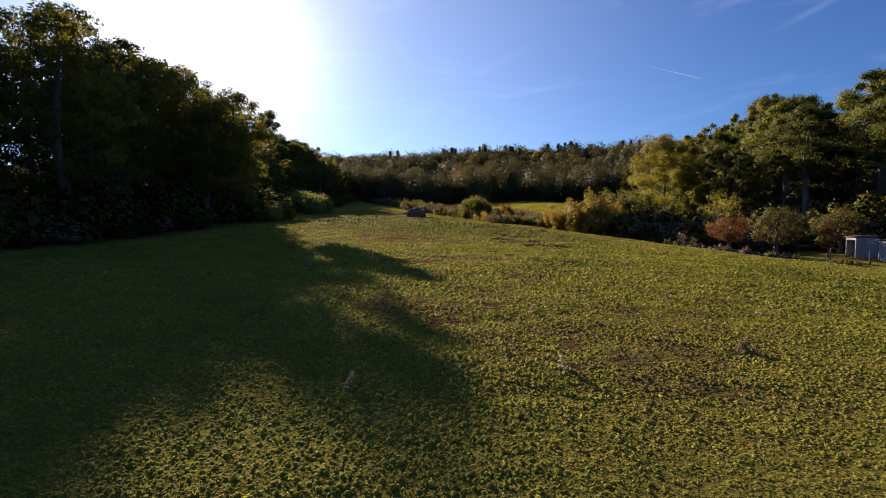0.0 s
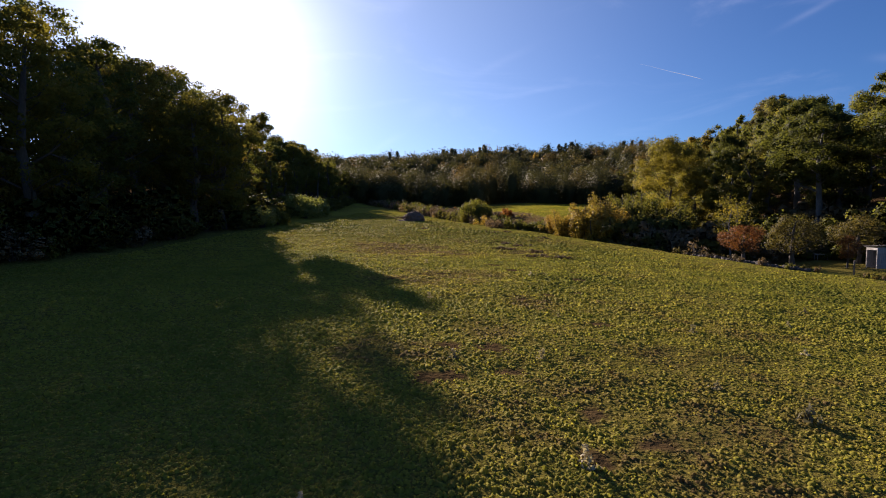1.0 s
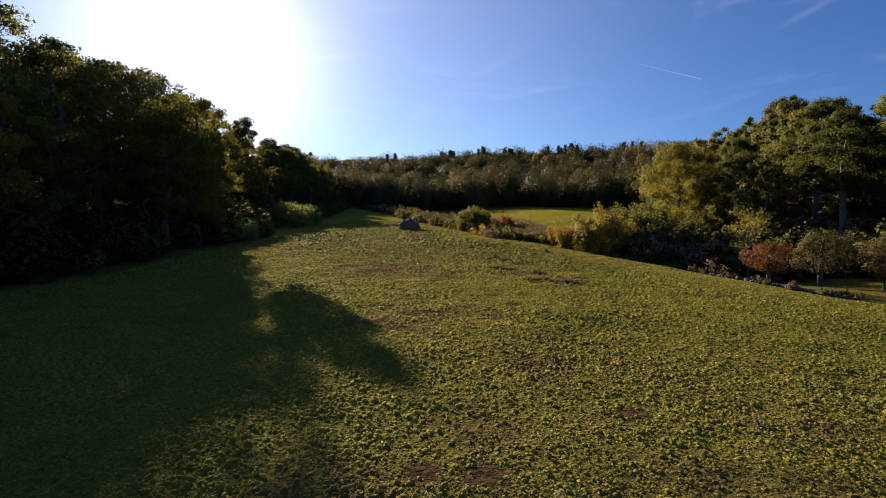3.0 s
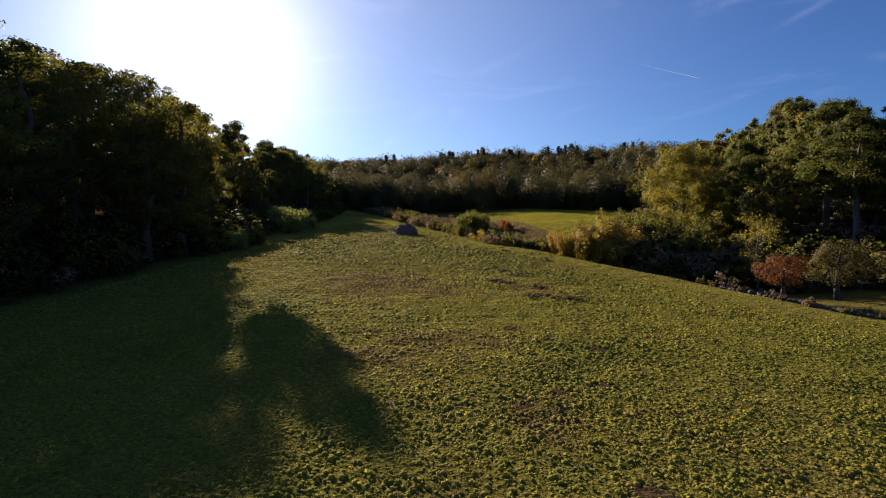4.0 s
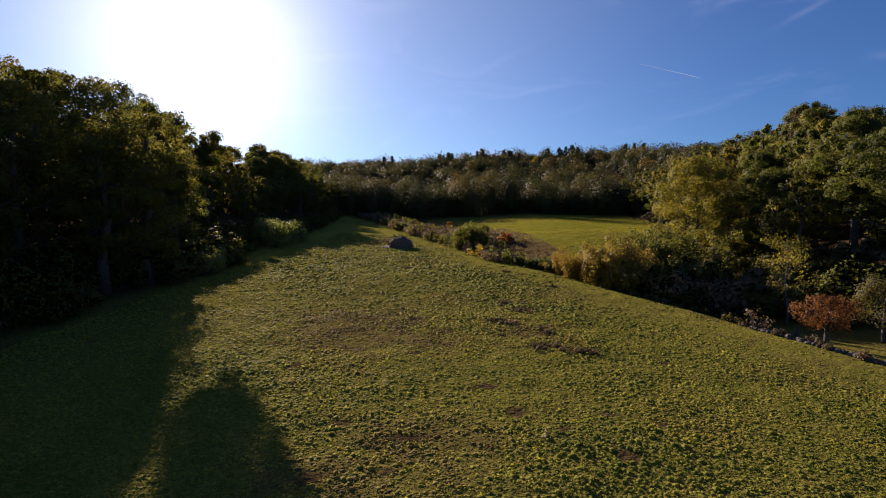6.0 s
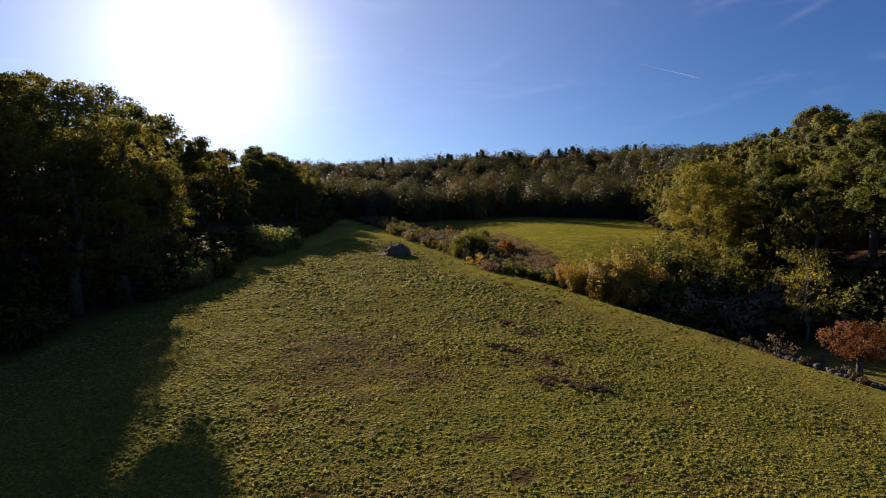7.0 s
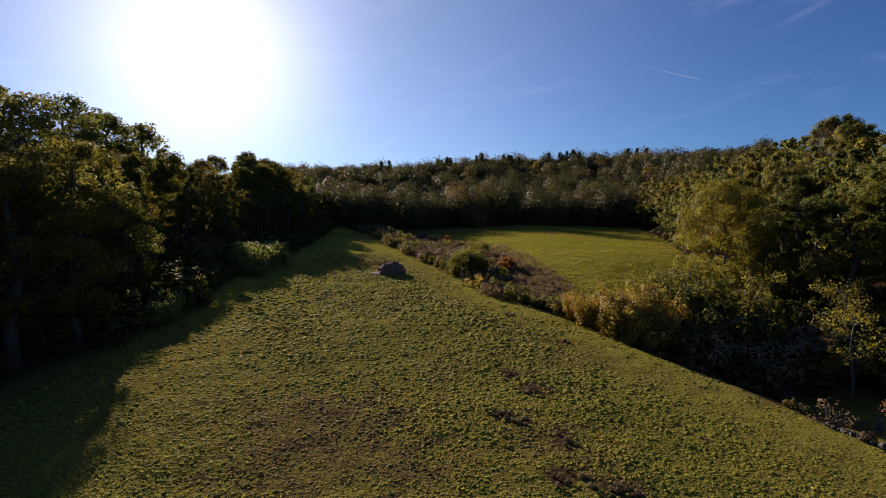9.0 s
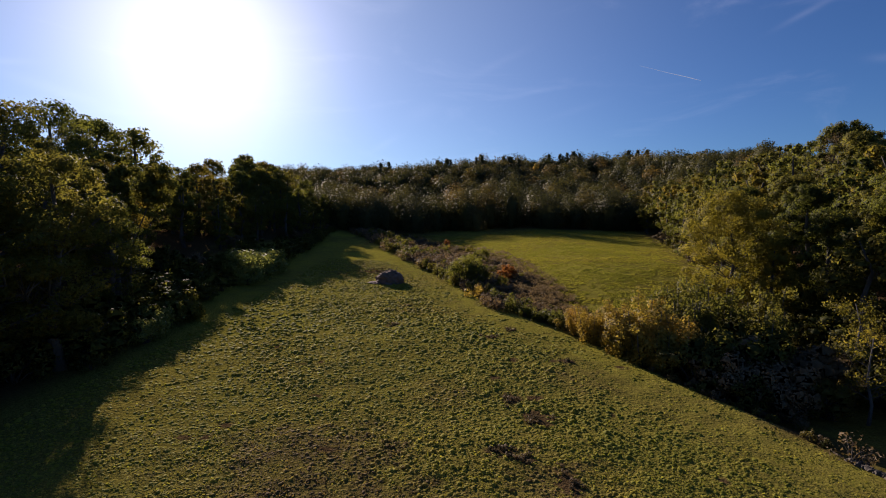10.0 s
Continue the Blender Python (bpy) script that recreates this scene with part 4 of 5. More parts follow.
yellow_tree = broadleaf("yellow_tree", 410, "tall tree in yellow autumn leaf with low spreading branches", "tree", "", 20, 0.8, 7.4, 125, 330, 0.22, M_YELLOW, spread=0.2, droop=0.15, limb_count=40, thick=0.013, top=0.5, free_limbs=True)
grove.put(yellow_tree, 44.9, 105.0, 1.0, 30)
yellow_small = broadleaf("yellow_tree", 411, "slender yellowing tree beside the taller one", "tree", "", 13, 1.5, 3.6, 46, 220, 0.26, M_YELLOW, spread=0.28, limb_count=24, free_limbs=True)
grove.put(yellow_small, 48.0, 100.5, 1.0, 0)
birch = broadleaf("birch_tree", 412, "small thin-stemmed tree with sparse golden leaves", "tree", "", 9.5, 3.0, 3.2, 36, 36, 0.17, M_YELLOW, M_GREY_BARK, spread=0.3, limb_count=26, thick=0.014, free_limbs=True)
grove.put(birch, 40.8, 75.8, 1.0, 80)
grove.put(birch, 46.5, 84.5, 1.1, 200)
apple_rust = broadleaf("apple_tree", 413, "low orchard tree with rust-orange autumn leaves", "tree", "orchard trees", 4.3, 1.7, 3.1, 44, 110, 0.14, M_RUST, spread=0.28, limb_count=26, thick=0.05, free_limbs=True)
grove.put(apple_rust, 33.8, 60.3, 0.95, 10)
apple_olive = broadleaf("apple_tree", 414, "spreading orchard tree with olive-brown leaves", "tree", "orchard trees", 5.8, 2.0, 3.3, 48, 120, 0.16, M_APPLE, spread=0.28, limb_count=28, thick=0.042, free_limbs=True)
grove.put(apple_olive, 41.5, 63.6, 1.08, 130)
grove.put(apple_olive, 50.0, 64.5, 1.02, 250)
grove.put(apple_rust, 45.4, 60.3, 0.85, 200, wide=0.5)
sapling = scrub("sapling_bush", 415, "small sparse bush with bare forked stems and few leaves", "bush", "", 2.6, 1.6, 22, 9, 0.17, M_BROWN, 20)
grove.put(sapling, 30.6, 65.0, 1.0, 0)
twiggy = scrub("twiggy_bush", 416, "grey leafless twiggy bush", "bush", "", 4.2, 2.4, 60, 3, 0.15, M_BROWN, 58)
grove.put(twiggy, 38.0, 77.0, 1.0, 0)

golden_tree = broadleaf("golden_tree", 417, "golden-leaved tree standing out in the hill wood", "tree", "", 15, 1.5, 3.4, 40, 60, 0.6, M_GOLD, spread=0.34, limb_count=12)
grove.put(golden_tree, 81.0, 455.0, 1.08, 0)
grove.put(golden_tree, 24.5, 420.0, 1.1, 90, wide=1.7, label="broad golden-brown tree in the hill wood")
bare_tree = broadleaf("bare_tree", 418, "tall half-bare tree with dark twigs above the wood", "tree", "", 22, 13, 4.2, 60, 16, 0.22, M_BROWN, spread=0.3, limb_count=54, thick=0.014)
grove.put(bare_tree, 77.0, 128.0, 1.02, 0)

# rough herbs and brambles in the strip between the two fields
def bramble(seed, mat, label, height=1.7):
    """A rolling mound of arching shoots: a few rounded leafy humps, with stems that stand out of them."""
    rng = np.random.default_rng(seed)
    bush = thing("bramble", label, "bramble", "brambles between the fields")
    wood, centres = Shape(), []
    for _ in range(6):
        a, r, h = rng.uniform(0, 6.3), rng.uniform(0.2, 1.3), height * rng.uniform(0.55, 1.0)
        end = Vector((r * math.cos(a), r * math.sin(a), h))
        wood.tube([(end.x * 0.2, end.y * 0.2, -0.15), (end.x * 0.7, end.y * 0.7, h * 0.9), end, (end.x * 1.5, end.y * 1.5, h * 0.85)], [0.03, 0.02, 0.015, 0.006], 4)
        for z in np.arange(0.2, h, 0.45):
            centres.append((end.x + rng.normal(0, 0.2), end.y + rng.normal(0, 0.2), z))
    part("branchwork", wood.mesh("branchwork", M_BARK, True), bush)
    v, f, n = crown_leaves(rng, np.array(centres), 0.48, 50, 0.185, 0.95, 0.05)
    v[:, 2] = np.maximum(v[:, 2], 0.02)
    part("foliage", mesh_of("foliage", v, f, mat, normals=n), bush)
    return bush


BRAMBLES = [bramble(340, M_HERB, "grey-brown bramble mound in the strip between fields"), bramble(341, M_OLIVE, "green bramble mound in the strip between fields"),
            bramble(342, M_GOLD, "yellowing bramble mound in the strip between fields"), bramble(343, M_HERB, "grey-brown mound of withered herbs between the fields", 1.4)]
strip = np.random.default_rng(23)
spots = []
while len(spots) < 285:
    y = 97 + 152 * strip.uniform() ** 1.3
    near, far = float(field_edge(y)), float(strip_end(y))
    u = strip.uniform() ** 1.6
    x = near + 1.0 + u * 0.85 * (far - near)
    if all((x - a) ** 2 + (y - b) ** 2 > 2.2 for a, b in spots):
        spots.append((x, y))
        grow = strip.uniform(0.55, 1.45) * (1.1 if u < 0.35 else 0.55) * (1 + 0.45 * ramp(y, 115, 150))
        kind = int(strip.choice(4, p=(0.3, 0.4, 0.08, 0.22) if u < 0.3 else (0.42, 0.2, 0.03, 0.35)))
        grove.put(BRAMBLES[kind], x, y, float(grow), strip.uniform(0, 360), 0.1, 1.15)


def make_herbs():
    """Low withered herbs that cover the ground between the brambles."""
    rng = np.random.default_rng(29)
    y = 98 + 110 * rng.uniform(0, 1, 900) ** 1.2
    near, far = field_edge(y), strip_end(y)
    x = near + 0.6 + (far - near) * rng.uniform(0.1, 1.08, 900) ** 0.8
    centres = np.stack([x, y, land(x, y) + rng.uniform(0.1, 0.45, 900)], 1)
    v, f, n = crown_leaves(rng, centres, 0.75, 46, 0.19, 0.5)
    tagged(new("withered_herbs", mesh_of("withered_herbs", v, f, M_HERB, normals=n)), "low grey-brown withered herbs in the rough strip", "herbs", kind="stuff")


make_herbs()
STRIP_BUSH = scrub("green_bush", 333, "dull green leafy bush in the strip between the fields", "bush", "bushes along the meadow", 5.5, 2.8, 40, 90, 0.22, M_GREEN, 22, 1.25)
for x, y, h in ((6.6, 131.5, 6.4), (8.4, 133.5, 6.6), (9.6, 130.5, 5.0), (13.2, 165, 4.4), (9.5, 150, 3.4), (11.5, 155, 3.0), (14.5, 128, 2.4), (1.0, 176, 3.2), (-8, 205, 3.6), (18.3, 100.6, 2.2), (17.0, 101.4, 1.9), (19.8, 99.8, 2.0), (15.0, 104.4, 2.0)):
    grove.put(STRIP_BUSH, x, y, h / 5.5, 31 * y, 0.1)
RUSTY = scrub("rusty_bush", 345, "small bush with orange-brown autumn leaves between the fields", "bush", "bushes along the meadow", 2.6, 1.5, 20, 70, 0.2, M_ORANGE, 9, 0.9)
for x, y, h in ((16.2, 135.5, 3.6), (17.2, 137.5, 2.8), (4.6, 215.0, 2.6)):
    grove.put(RUSTY, x, y, h / 2.6, 53 * y, 0.1)
for x, y, h in ((9.6, 123.5, 2.4), (11.4, 121.0, 2.0), (6.0, 131.0, 2.6), (4.4, 136.5, 2.8), (13.4, 112.0, 1.8), (1.5, 146.0, 2.6), (-1.5, 154.0, 2.6)):
    grove.put(GOLDEN[3], x, y, h / 6.3, 41 * y, 0.1, 1.7)

# shrubs that catch the light before the woods on the left
PALE = [scrub("shrub", 360 + k, "pale green leafy shrub catching the low sun", "shrub", "shrubs at the wood's edge", 3.6, 2.4, 34, 80, 0.2, mat, 16, 1.0) for k, mat in enumerate((M_SUNLIT_LEAF, M_YELLOW))]
for k, (x, y, h) in enumerate(((-30.4, 90.0, 4.6), (-29.4, 86.6, 3.8), (-31.4, 94.0, 4.4), (-31.0, 98.3, 5.0), (-34.4, 130.0, 7.4), (-36.8, 134.0, 7.4), (-33.0, 125.5, 4.8), (-34.5, 139.0, 6.5), (-35.8, 147.0, 6.0))):
    grove.put(PALE[1 if k == 3 else 0], x, y, h / 3.9, 83 * k, 0.1, 1.15 if y > 115 else 0.9)
for k, (x, y, h) in enumerate(((-36, 140, 4.4), (-37, 149, 4.6), (-35.0, 133, 4.0), (-38.5, 186, 4.4), (-37, 178, 3.8), (-41, 218, 4.5), (-39, 200, 4.0), (-38, 162, 4.0), (-37.5, 111, 5.0), (-42.0, 113, 6.0), (-44.5, 119, 6.5), (-47.0, 125, 6.5), (-45.0, 110, 6.0), (-41.0, 107, 5.0), (-39.5, 117, 5.2), (-41.5, 124, 5.0), (-40.5, 133, 5.0), (-42.5, 141, 5.0), (-43.5, 150, 5.0), (-36.5, 115, 4.0), (-45.0, 160, 5.0), (-42.0, 170, 4.6), (-38.5, 155, 4.4), (-40, 193, 4.6), (-33.5, 86.5, 4.8), (-34.0, 110.5, 3.4), (-34.5, 118.0, 3.4), (-35.5, 148, 5.0), (-36.5, 157, 5.0), (-37.5, 167, 5.2), (-38.0, 176, 5.0), (-39.0, 190, 5.0), (-40.0, 204, 5.0), (-40.5, 215, 5.0), (-59, 174, 5.6), (-63, 172, 5.8), (-67, 173, 5.6), (-71, 171, 5.8), (-61, 180, 5.6), (-55, 178, 5.6))):
    grove.put(TALL[k % 2], x, y, h / 5.0, 83 * k, 0.1, 1.15 if h < 6 else 0.8)


# heap of old brush and dung in the meadow
def straw_material():
    m, tree, p = material("rotted_brush")
    grain = noise_of(tree, 7.0, 8.0, 0.75)
    patch = noise_of(tree, 1.2, 3.0)
    link(tree, mixed(tree, patch, ramped(tree, grain, [(0.3, (0.09, 0.055, 0.042)), (0.7, (0.3, 0.19, 0.135))]), (0.17, 0.105, 0.075)), p.inputs["Base Color"])
    p.inputs["Roughness"].default_value = 0.95
    bumped(tree, grain, 1.0, 0.25, p)
    return m


M_STRAW = straw_material()
heap = thing("brush_heap", "dark brown heap of rotted brush on the meadow", "heap", at=(-7.6, 133.2, float(land(-7.6, 133.2))))
part("mound", lumpy(3, 3.0, 2.4, 0.17, M_STRAW, 4), heap)
part("low_lobe", lumpy(8, 1.8, 0.35, 0.3, M_STRAW), heap, "low flat lobe beside the mound", (-2.6, -1.0, 0))
hrng = np.random.default_rng(31)
sticks = Shape()
for _ in range(130):
    a, e = hrng.uniform(0, 2 * np.pi), hrng.uniform(0.1, 1.4)
    c = Vector((2.5 * math.cos(a) * math.cos(e), 2.5 * math.sin(a) * math.cos(e), 2.45 * math.sin(e)))
    d = Vector(hrng.normal(0, 0.5, 3))
    sticks.tube([c - d, c + d * 0.2 + Vector((0, 0, 0.05)), c + d], [0.03, 0.025, 0.01], 4)
part("sticks", sticks.mesh("sticks", M_BARK), heap, "loose sticks lying over the heap")

# contrail high in the sky
def contrail():
    m, tree, p = material("contrail_ice_glow")
    p.inputs["Base Color"].default_value = (0.9, 0.9, 0.92, 1)
    p.inputs["Roughness"].default_value = 1.0
    # faint emission added in place of sunlight on the trail
    p.inputs["Emission Color"].default_value = (0.75, 0.85, 1.0, 1)
    p.inputs["Emission Strength"].default_value = 0.22
    a, b = Vector((1129, 3000, 916)), Vector((1488, 3000, 832))
    pts = [a.lerp(b, k / 8) + Vector((0, 0, 0.8 * math.sin(k * 1.3))) for k in range(9)]
    me = Shape().tube(pts, [0.2, 0.4, 0.6, 0.8, 1.0, 1.2, 1.4, 1.6, 0.5], 6).mesh("contrail", m, True)
    tagged(new("contrail", me), "thin white aircraft trail in the blue sky", "contrail", kind="structure")


contrail()


# ---- fence, stones, hut and small plants along the meadow ----
def worn(name, dark, light, scale=3.0, rough=0.85, metal=0.0, bump=0.3):
    m, tree, p = material(name)
    where = tree.nodes.new("ShaderNodeTexCoord").outputs["Object"]
    grain = noise_of(tree, scale * 6, 6.0, 0.7, where)
    stain = noise_of(tree, scale * 0.5, 4.0, 0.6, where)
    link(tree, mixed(tree, ramped(tree, stain, [(0.35, (0, 0, 0)), (0.7, (0.8, 0.8, 0.8))]), ramped(tree, grain, [(0.3, dark), (0.7, light)]), tuple(0.55 * c for c in dark)), p.inputs["Base Color"])
    p.inputs["Roughness"].default_value, p.inputs["Metallic"].default_value = rough, metal
    bumped(tree, grain, bump, 0.02, p)
    return m


M_POST = worn("weathered_post", (0.09, 0.075, 0.06), (0.22, 0.19, 0.16))
M_STONE = worn("field_stone", (0.045, 0.037, 0.028), (0.11, 0.092, 0.07), 2.0)
M_SHEET = worn("grey_sheet", (0.22, 0.22, 0.23), (0.38, 0.38, 0.39), 0.8, 0.55)
M_PALE = worn("pale_board", (0.3, 0.29, 0.27), (0.55, 0.54, 0.5), 1.0, 0.7)
M_BLUE = worn("blue_sheet", (0.2, 0.25, 0.31), (0.32, 0.38, 0.44), 0.7, 0.5)
M_WIRE = worn("fence_wire", (0.12, 0.11, 0.1), (0.25, 0.24, 0.22), 4.0, 0.6, 0.6)
# near-black colour that paints the shade inside the hut's doorway
M_DOORWAY_SHADE = worn("doorway_shade", (0.012, 0.011, 0.01), (0.03, 0.027, 0.024))


def fence():
    rng = np.random.default_rng(41)
    base = thing("wire_fence", "old wire fence with weathered wooden posts beside the meadow", "fence", at=(0, 0, 0))
    spots = []
    for k in range(6):
        y = 50.2 - 2.6 * k
        x = float(field_edge(y)) + 3.1 + 0.3 * k
        spots.append((x, y, float(land(x, y))))
    for x, y, z in spots:
        h = rng.uniform(1.1, 1.35)
        lx, ly = rng.normal(0, 0.05, 2)
        post = Shape().tube([(0, 0, -0.3), (lx * 0.5, ly * 0.5, h * 0.5), (lx, ly, h - 0.05), (lx, ly, h)], [0.07, 0.065, 0.06, 0.035], 7)
        part("post", post.mesh("post", M_POST, True), base, at=(x, y, z))
    for (ax, ay, az), (bx, by, bz) in zip(spots, spots[1:]):
        for h in (0.35, 0.7, 1.0):
            a, b = Vector((ax, ay, az + h)), Vector((bx, by, bz + h))
            wire = Shape().tube([a, a.lerp(b, 0.5) + Vector((0, 0, -0.04)), b], [0.008] * 3, 4)
            part("wire", wire.mesh("wire", M_WIRE), base)


fence()


def stone_border():
    rng = np.random.default_rng(43)
    row = thing("stone_border", "low row of loose grey stones along the meadow edge", "stone row", at=(0, 0, 0))
    shapes = []
    for k in range(5):
        bm, mat = lumpy(20 + k, 0.2, 0.17, 0.3, M_STONE, 2)
        me = bpy.data.meshes.new("stone")
        bm.to_mesh(me)
        bm.free()
        me.materials.append(mat)
        shapes.append(me)
    for k in range(150):
        y = 51.5 + 13.5 * rng.uniform()
        x = float(field_edge(y)) + 0.7 + abs(rng.normal(0, 0.35))
        ob = part("stone", shapes[k % 5], row, at=(x, y, float(land(x, y)) + rng.uniform(-0.02, 0.1)))
        s = rng.uniform(0.6, 1.5)
        ob.scale = (s * rng.uniform(0.8, 1.4), s, s * rng.uniform(0.7, 1.2))
        ob.rotation_euler = (0, 0, rng.uniform(0, 6.3))


stone_border()


def ribbed(a, b, low, high, rib, mat, name):
    """One upright sheet with pressed ribs, from a to b on the plan."""
    a, b = Vector((*a, 0)), Vector((*b, 0))
    n = max(4, int((b - a).length / rib))
    way = (b - a).normalized()
    out = Vector((way.y, -way.x, 0))
    s = Shape()
    for z in (low, high):
        for k in range(2 * n + 1):
            p = a.lerp(b, k / (2 * n))
            for side in (0.03 * (k % 2), 0.03 * (k % 2) - 0.03):
                q = p + out * side
                s.verts.append((q.x, q.y, z))
    w = 2 * (2 * n + 1)
    for k in range(2 * n):
        i = 2 * k
        s.faces += [(i, i + 2, w + i + 2, w + i), (i + 3, i + 1, w + i + 1, w + i + 3), (i + 1, i + 3, i + 2, i), (w + i, w + i + 2, w + i + 3, w + i + 1)]
    s.faces += [(1, 0, w, w + 1), (w - 2, w - 1, 2 * w - 1, 2 * w - 2)]
    return s.mesh(name, mat)


def hut(at, w, d, h, wall, label, opening=True):
    """A small garden hut of upright sheets with a lean-to roof; its doorway opens towards -x."""
    base = thing("garden_hut", label, "hut", "huts in the orchard", at)
    front = part("wall", ribbed((0, 0), (w, 0), -0.3, h, 0.2, wall, "wall"), base)
    part("wall", ribbed((w, 0.03), (w, d - 0.03), -0.3, h - 0.03, 0.2, wall, "wall"), base)
    part("wall", ribbed((w, d), (0, d), -0.3, h, 0.2, wall, "wall"), base)
    if opening:
        part("door_post", Shape().box((-0.09, 0.02, -0.3), (-0.01, 0.1, h - 0.02)).mesh("door_post", M_PALE), base, "pale painted post")
        part("door_post", Shape().box((-0.09, d - 0.1, -0.3), (-0.01, d - 0.02, h - 0.02)).mesh("door_post", M_PALE), base, "pale painted post")
        part("lintel", Shape().box((-0.085, 0.11, h - 0.28), (-0.015, d - 0.11, h - 0.03)).mesh("lintel", M_PALE), base, "pale painted board over the doorway")
        part("floor", Shape().box((0.05, 0.06, -0.3), (w - 0.06, d - 0.06, 0.04)).mesh("floor", M_DOORWAY_SHADE), base, "hut floor coloured near black as doorway shade")
        part("patch", Shape().box((w * 0.45, -0.06, h - 0.7), (w * 0.8, -0.035, h - 0.3)).mesh("patch", M_PALE), front, "pale patch on the wall")
    else:
        part("wall", ribbed((0, d - 0.03), (0, 0.03), -0.3, h - 0.03, 0.2, wall, "wall"), base)
    roof = ribbed((-0.2, 0), (w + 0.2, 0), -0.2, d + 0.2, 0.16, M_SHEET, "roof")
    roof.transform(pose(0, d, h + 0.1, 86, 0, 0) @ pose(0, 0, 0))
    part("roof", roof, base, "weathered ribbed sheet roof")
    return base


hut((47.7, 59.0, float(land(48.5, 59.5))), 2.5, 1.5, 2.3, M_SHEET, "small grey sheet-metal garden hut with a dark doorway")
hut((46.4, 53.0, float(land(47.0, 53.5))), 2.6, 1.5, 2.1, M_BLUE, "pale blue sheet-metal hut behind the fence", False)


def garden_table():
    base = thing("garden_table", "white garden table with thin legs under the trees", "table", at=(49.6, 70.0, float(land(49.6, 70.0))))
    part("top", Shape().box((-0.75, -0.35, 0.72), (0.75, 0.35, 0.78)).mesh("top", M_PALE), base)
    part("apron", Shape().box((-0.7, -0.3, 0.62), (0.7, 0.3, 0.718)).mesh("apron", M_PALE), base)
    for x in (-0.65, 0.65):
        for y in (-0.27, 0.27):
            part("leg", Shape().tube([(x, y, -0.05), (x, y, 0.62)], [0.025, 0.03], 6).mesh("leg", M_PALE), base)


garden_table()
stump = thing("tree_stump", "short dark stump in the orchard grass", "stump", at=(35.6, 66.6, float(land(35.6, 66.6))))
part("bole", Shape().tube([(0, 0, -0.2), (0, 0, 0.1), (0.03, 0, 0.75), (0.03, 0, 0.8)], [0.34, 0.26, 0.2, 0.17], 9).mesh("bole", M_BARK), stump)


def thistle(seed):
    rng = np.random.default_rng(seed)
    plant = thing("thistle", "pale dried thistle standing in the meadow", "thistle", "thistles in the meadow")
    stalk, places, ways = Shape(), [], []
    for _ in range(4):
        a, h = rng.uniform(0, 6.3), rng.uniform(0.18, 0.4)
        top = Vector((0.35 * h * math.cos(a), 0.35 * h * math.sin(a), h))
        stalk.tube([(0, 0, -0.05), top * 0.5 + Vector((0, 0, 0.03)), top], [0.012, 0.009, 0.006], 5)
        for _ in range(12):
            d = unit(rng.normal(0, 1, (1, 3)))[0]
            places.append(np.array(top) * rng.uniform(0.4, 1.0) + d * 0.05)
            ways.append(d)
    for _ in range(26):
        a = rng.uniform(0, 6.3)
        d = np.array((math.cos(a), math.sin(a), 0.25))
        places.append(d * rng.uniform(0.08, 0.26))
        ways.append(d)
    part("stalk", stalk.mesh("stalk", M_DRY, True), plant)
    v, f = leaves(rng, np.array(places), np.array(ways), 0.12, 0.5)
    tagged(part("leaf_rosette", mesh_of("leaf_rosette", v, f, M_DRY), plant), kind="stuff")
    return plant


M_DRY = leaf_material("dry_thistle", [(0.0, (0.1, 0.1, 0.06)), (0.5, (0.3, 0.27, 0.18)), (1.0, (0.55, 0.5, 0.38))], 0.3, 0.7)
THISTLES = [thistle(60), thistle(61)]
for k, (x, y, s) in enumerate(((9.58, 16.13, 1.3), (3.16, 13.17, 1.0), (0.64, 20.1, 0.9), (3.56, 20.4, 0.8), (8.36, 18.2, 0.8), (11.1, 25.2, 0.8), (20.0, 31.0, 0.9), (-0.5, 31.0, 0.8), (14.0, 22.4, 0.7), (-2.1, 11.2, 0.8), (5.6, 27.0, 0.6), (16.8, 27.5, 0.7), (6.8, 41.4, 0.9), (-1.3, 47.7, 0.9))):
    grove.put(THISTLES[k % 2], x, y, s, 70 * k, 0.0)

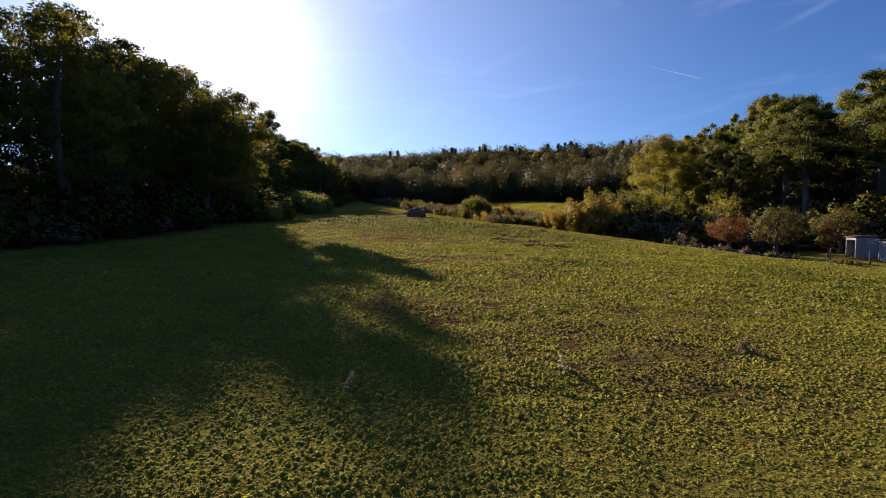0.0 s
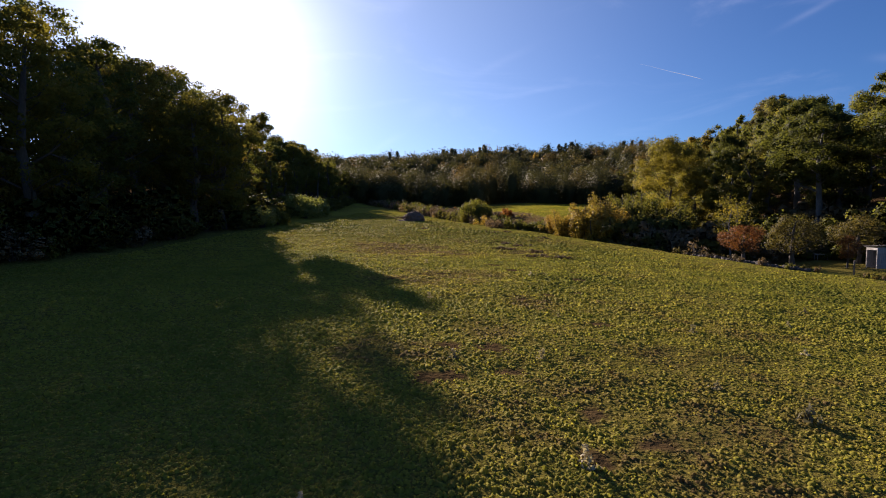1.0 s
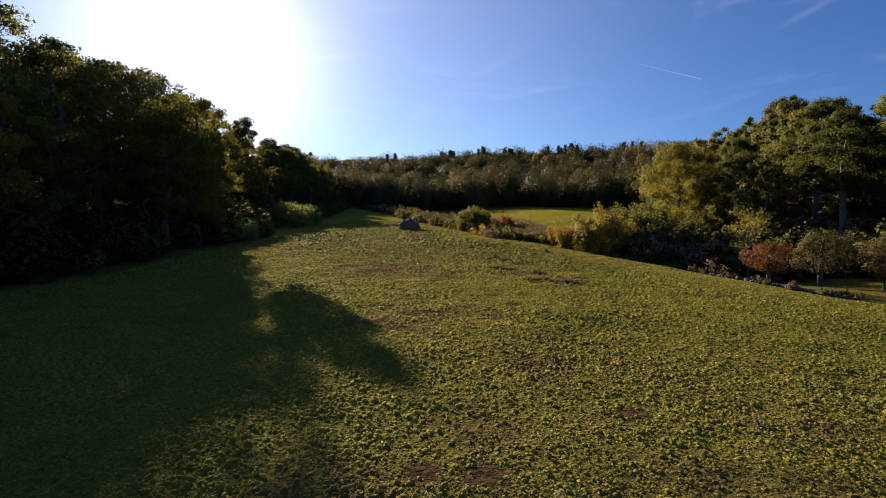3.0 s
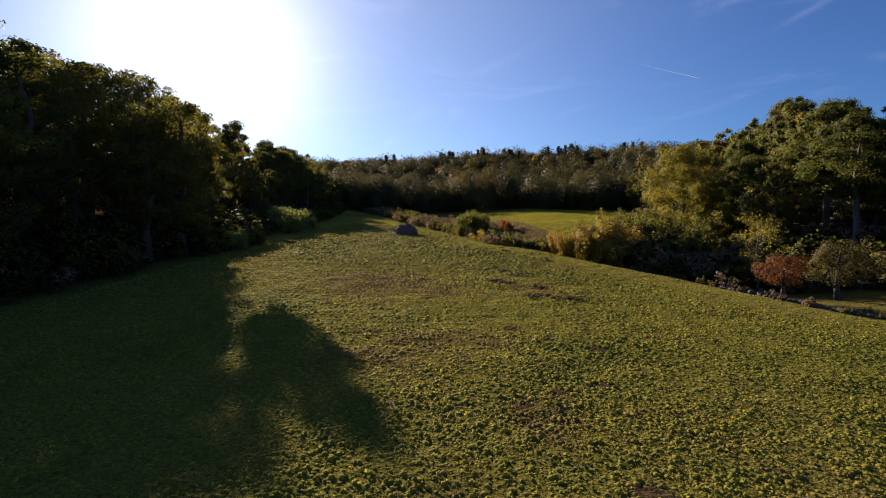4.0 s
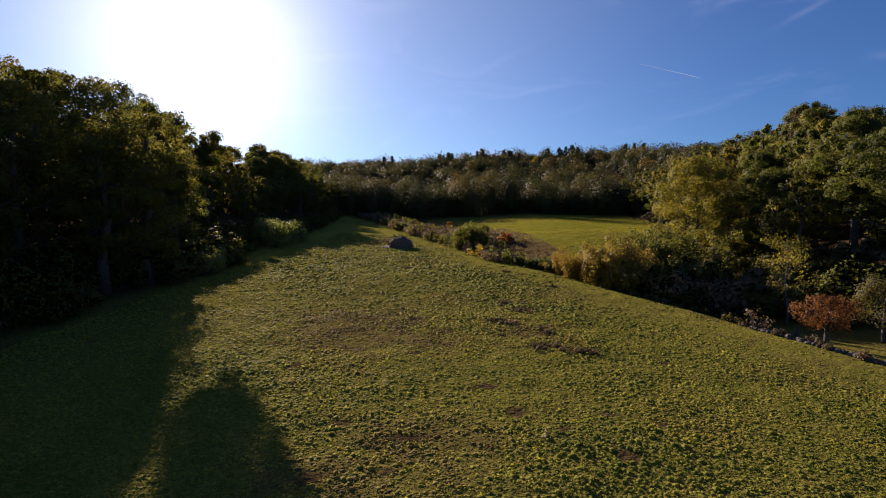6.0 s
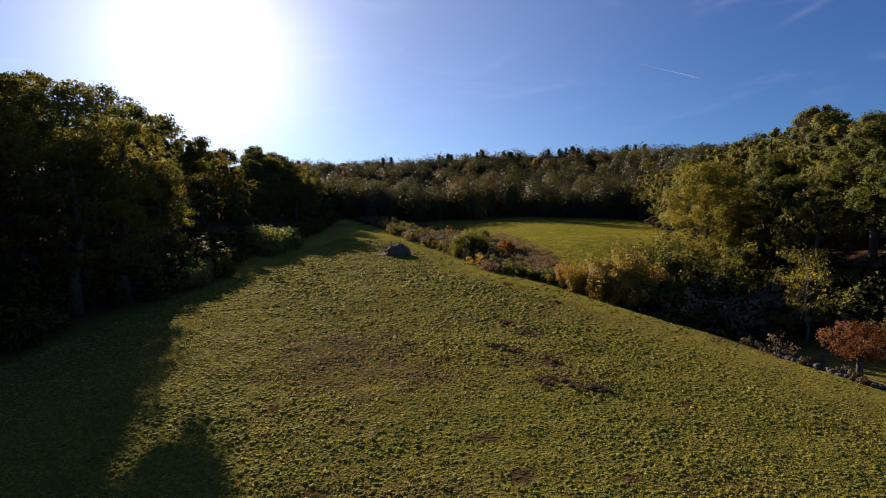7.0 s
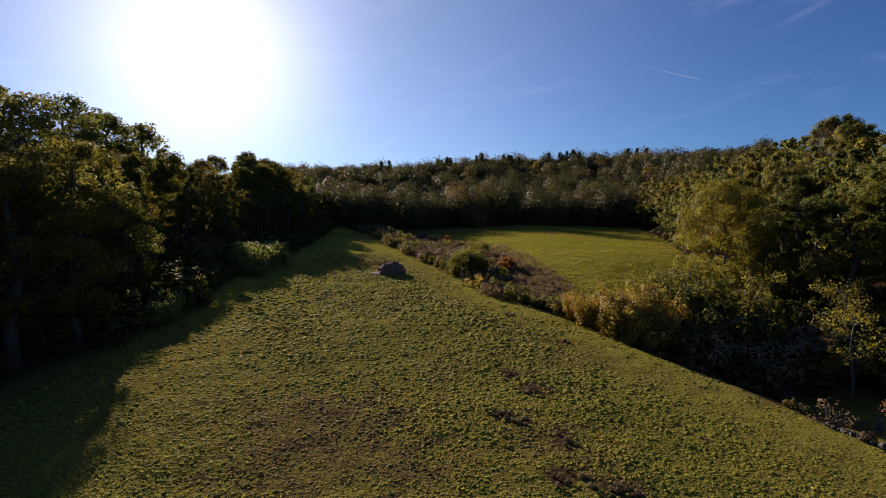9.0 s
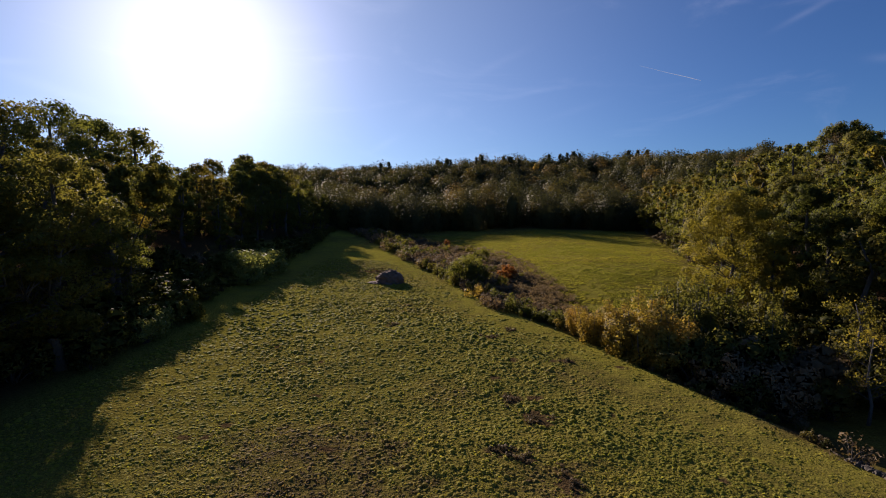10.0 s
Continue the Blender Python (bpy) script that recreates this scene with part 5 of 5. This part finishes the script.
# tall weeds along the foot of the bank and the stones
WEEDS = [scrub("weed_clump", 350 + k, "tall dry weeds at the edge of the meadow", "weeds", "weeds along the meadow edge", 0.9, 0.55, 14, 22, 0.13, mat, 14, 1.3) for k, mat in enumerate((M_BROWN, M_APPLE, M_OLIVE))]
wrng = np.random.default_rng(71)
for k in range(75):
    y = 46 + 50 * wrng.uniform()
    if 53 < y < 66 and k % 3:
        continue
    grove.put(WEEDS[k % 3], float(field_edge(y)) + 0.5 + abs(wrng.normal(0, 0.7)), y, wrng.uniform(0.4, 1.1), wrng.uniform(0, 360), 0.03)

for k, (x, y, rx, ry) in enumerate(BARE[:12]):
    for _ in range(int(4 + 4 * rx)):
        grove.put(WEEDS[0], x + wrng.normal(0, 0.5) * rx, y + wrng.normal(0, 0.5) * ry, wrng.uniform(0.2, 0.42), wrng.uniform(0, 360), 0.02, 1.4, "low dark brown weed tuft on a scuffed spot of meadow")


# ---- pines on the ridge ----
def pine(seed):
    rng = np.random.default_rng(seed)
    tree = thing("pine_tree", "dark pine standing out above the ridge of the wood", "tree", "pines on the ridge")
    part("trunk", Shape().tube([(0, 0, -0.5), (0.2, 0, 7), (0.1, 0.1, 14), (0, 0, 18)], [0.35, 0.28, 0.2, 0.06], 6).mesh("trunk", M_BARK, True), tree)
    count = 34
    a = rng.uniform(0, 6.3, count)
    z = 6 + 12 * (np.arange(count) + rng.uniform(0, 1, count)) / count
    r = rng.uniform(0.2, 3.2, count) * np.clip((19.0 - z) / 9, 0.05, 1)
    v, f, n = crown_leaves(rng, np.stack([r * np.cos(a), r * np.sin(a), z], 1), 1.5, 44, 0.6, 0.6)
    part("crown", mesh_of("crown", v, f, M_PINE, normals=n), tree)
    return tree


PINES = [pine(80), pine(81)]
for low, high, count in ((-2, 44, 10), (60, 73, 4), (86, 124, 9), (150, 200, 5), (-60, -30, 2)):
    for k in range(count):
        x = wrng.uniform(low, high)
        grove.put(PINES[k % 2], x, 505 - 0.25 * abs(x - 60) + wrng.uniform(-10, 10), wrng.uniform(0.92, 1.1), wrng.uniform(0, 360), 0.1, wrng.uniform(0.9, 1.2))
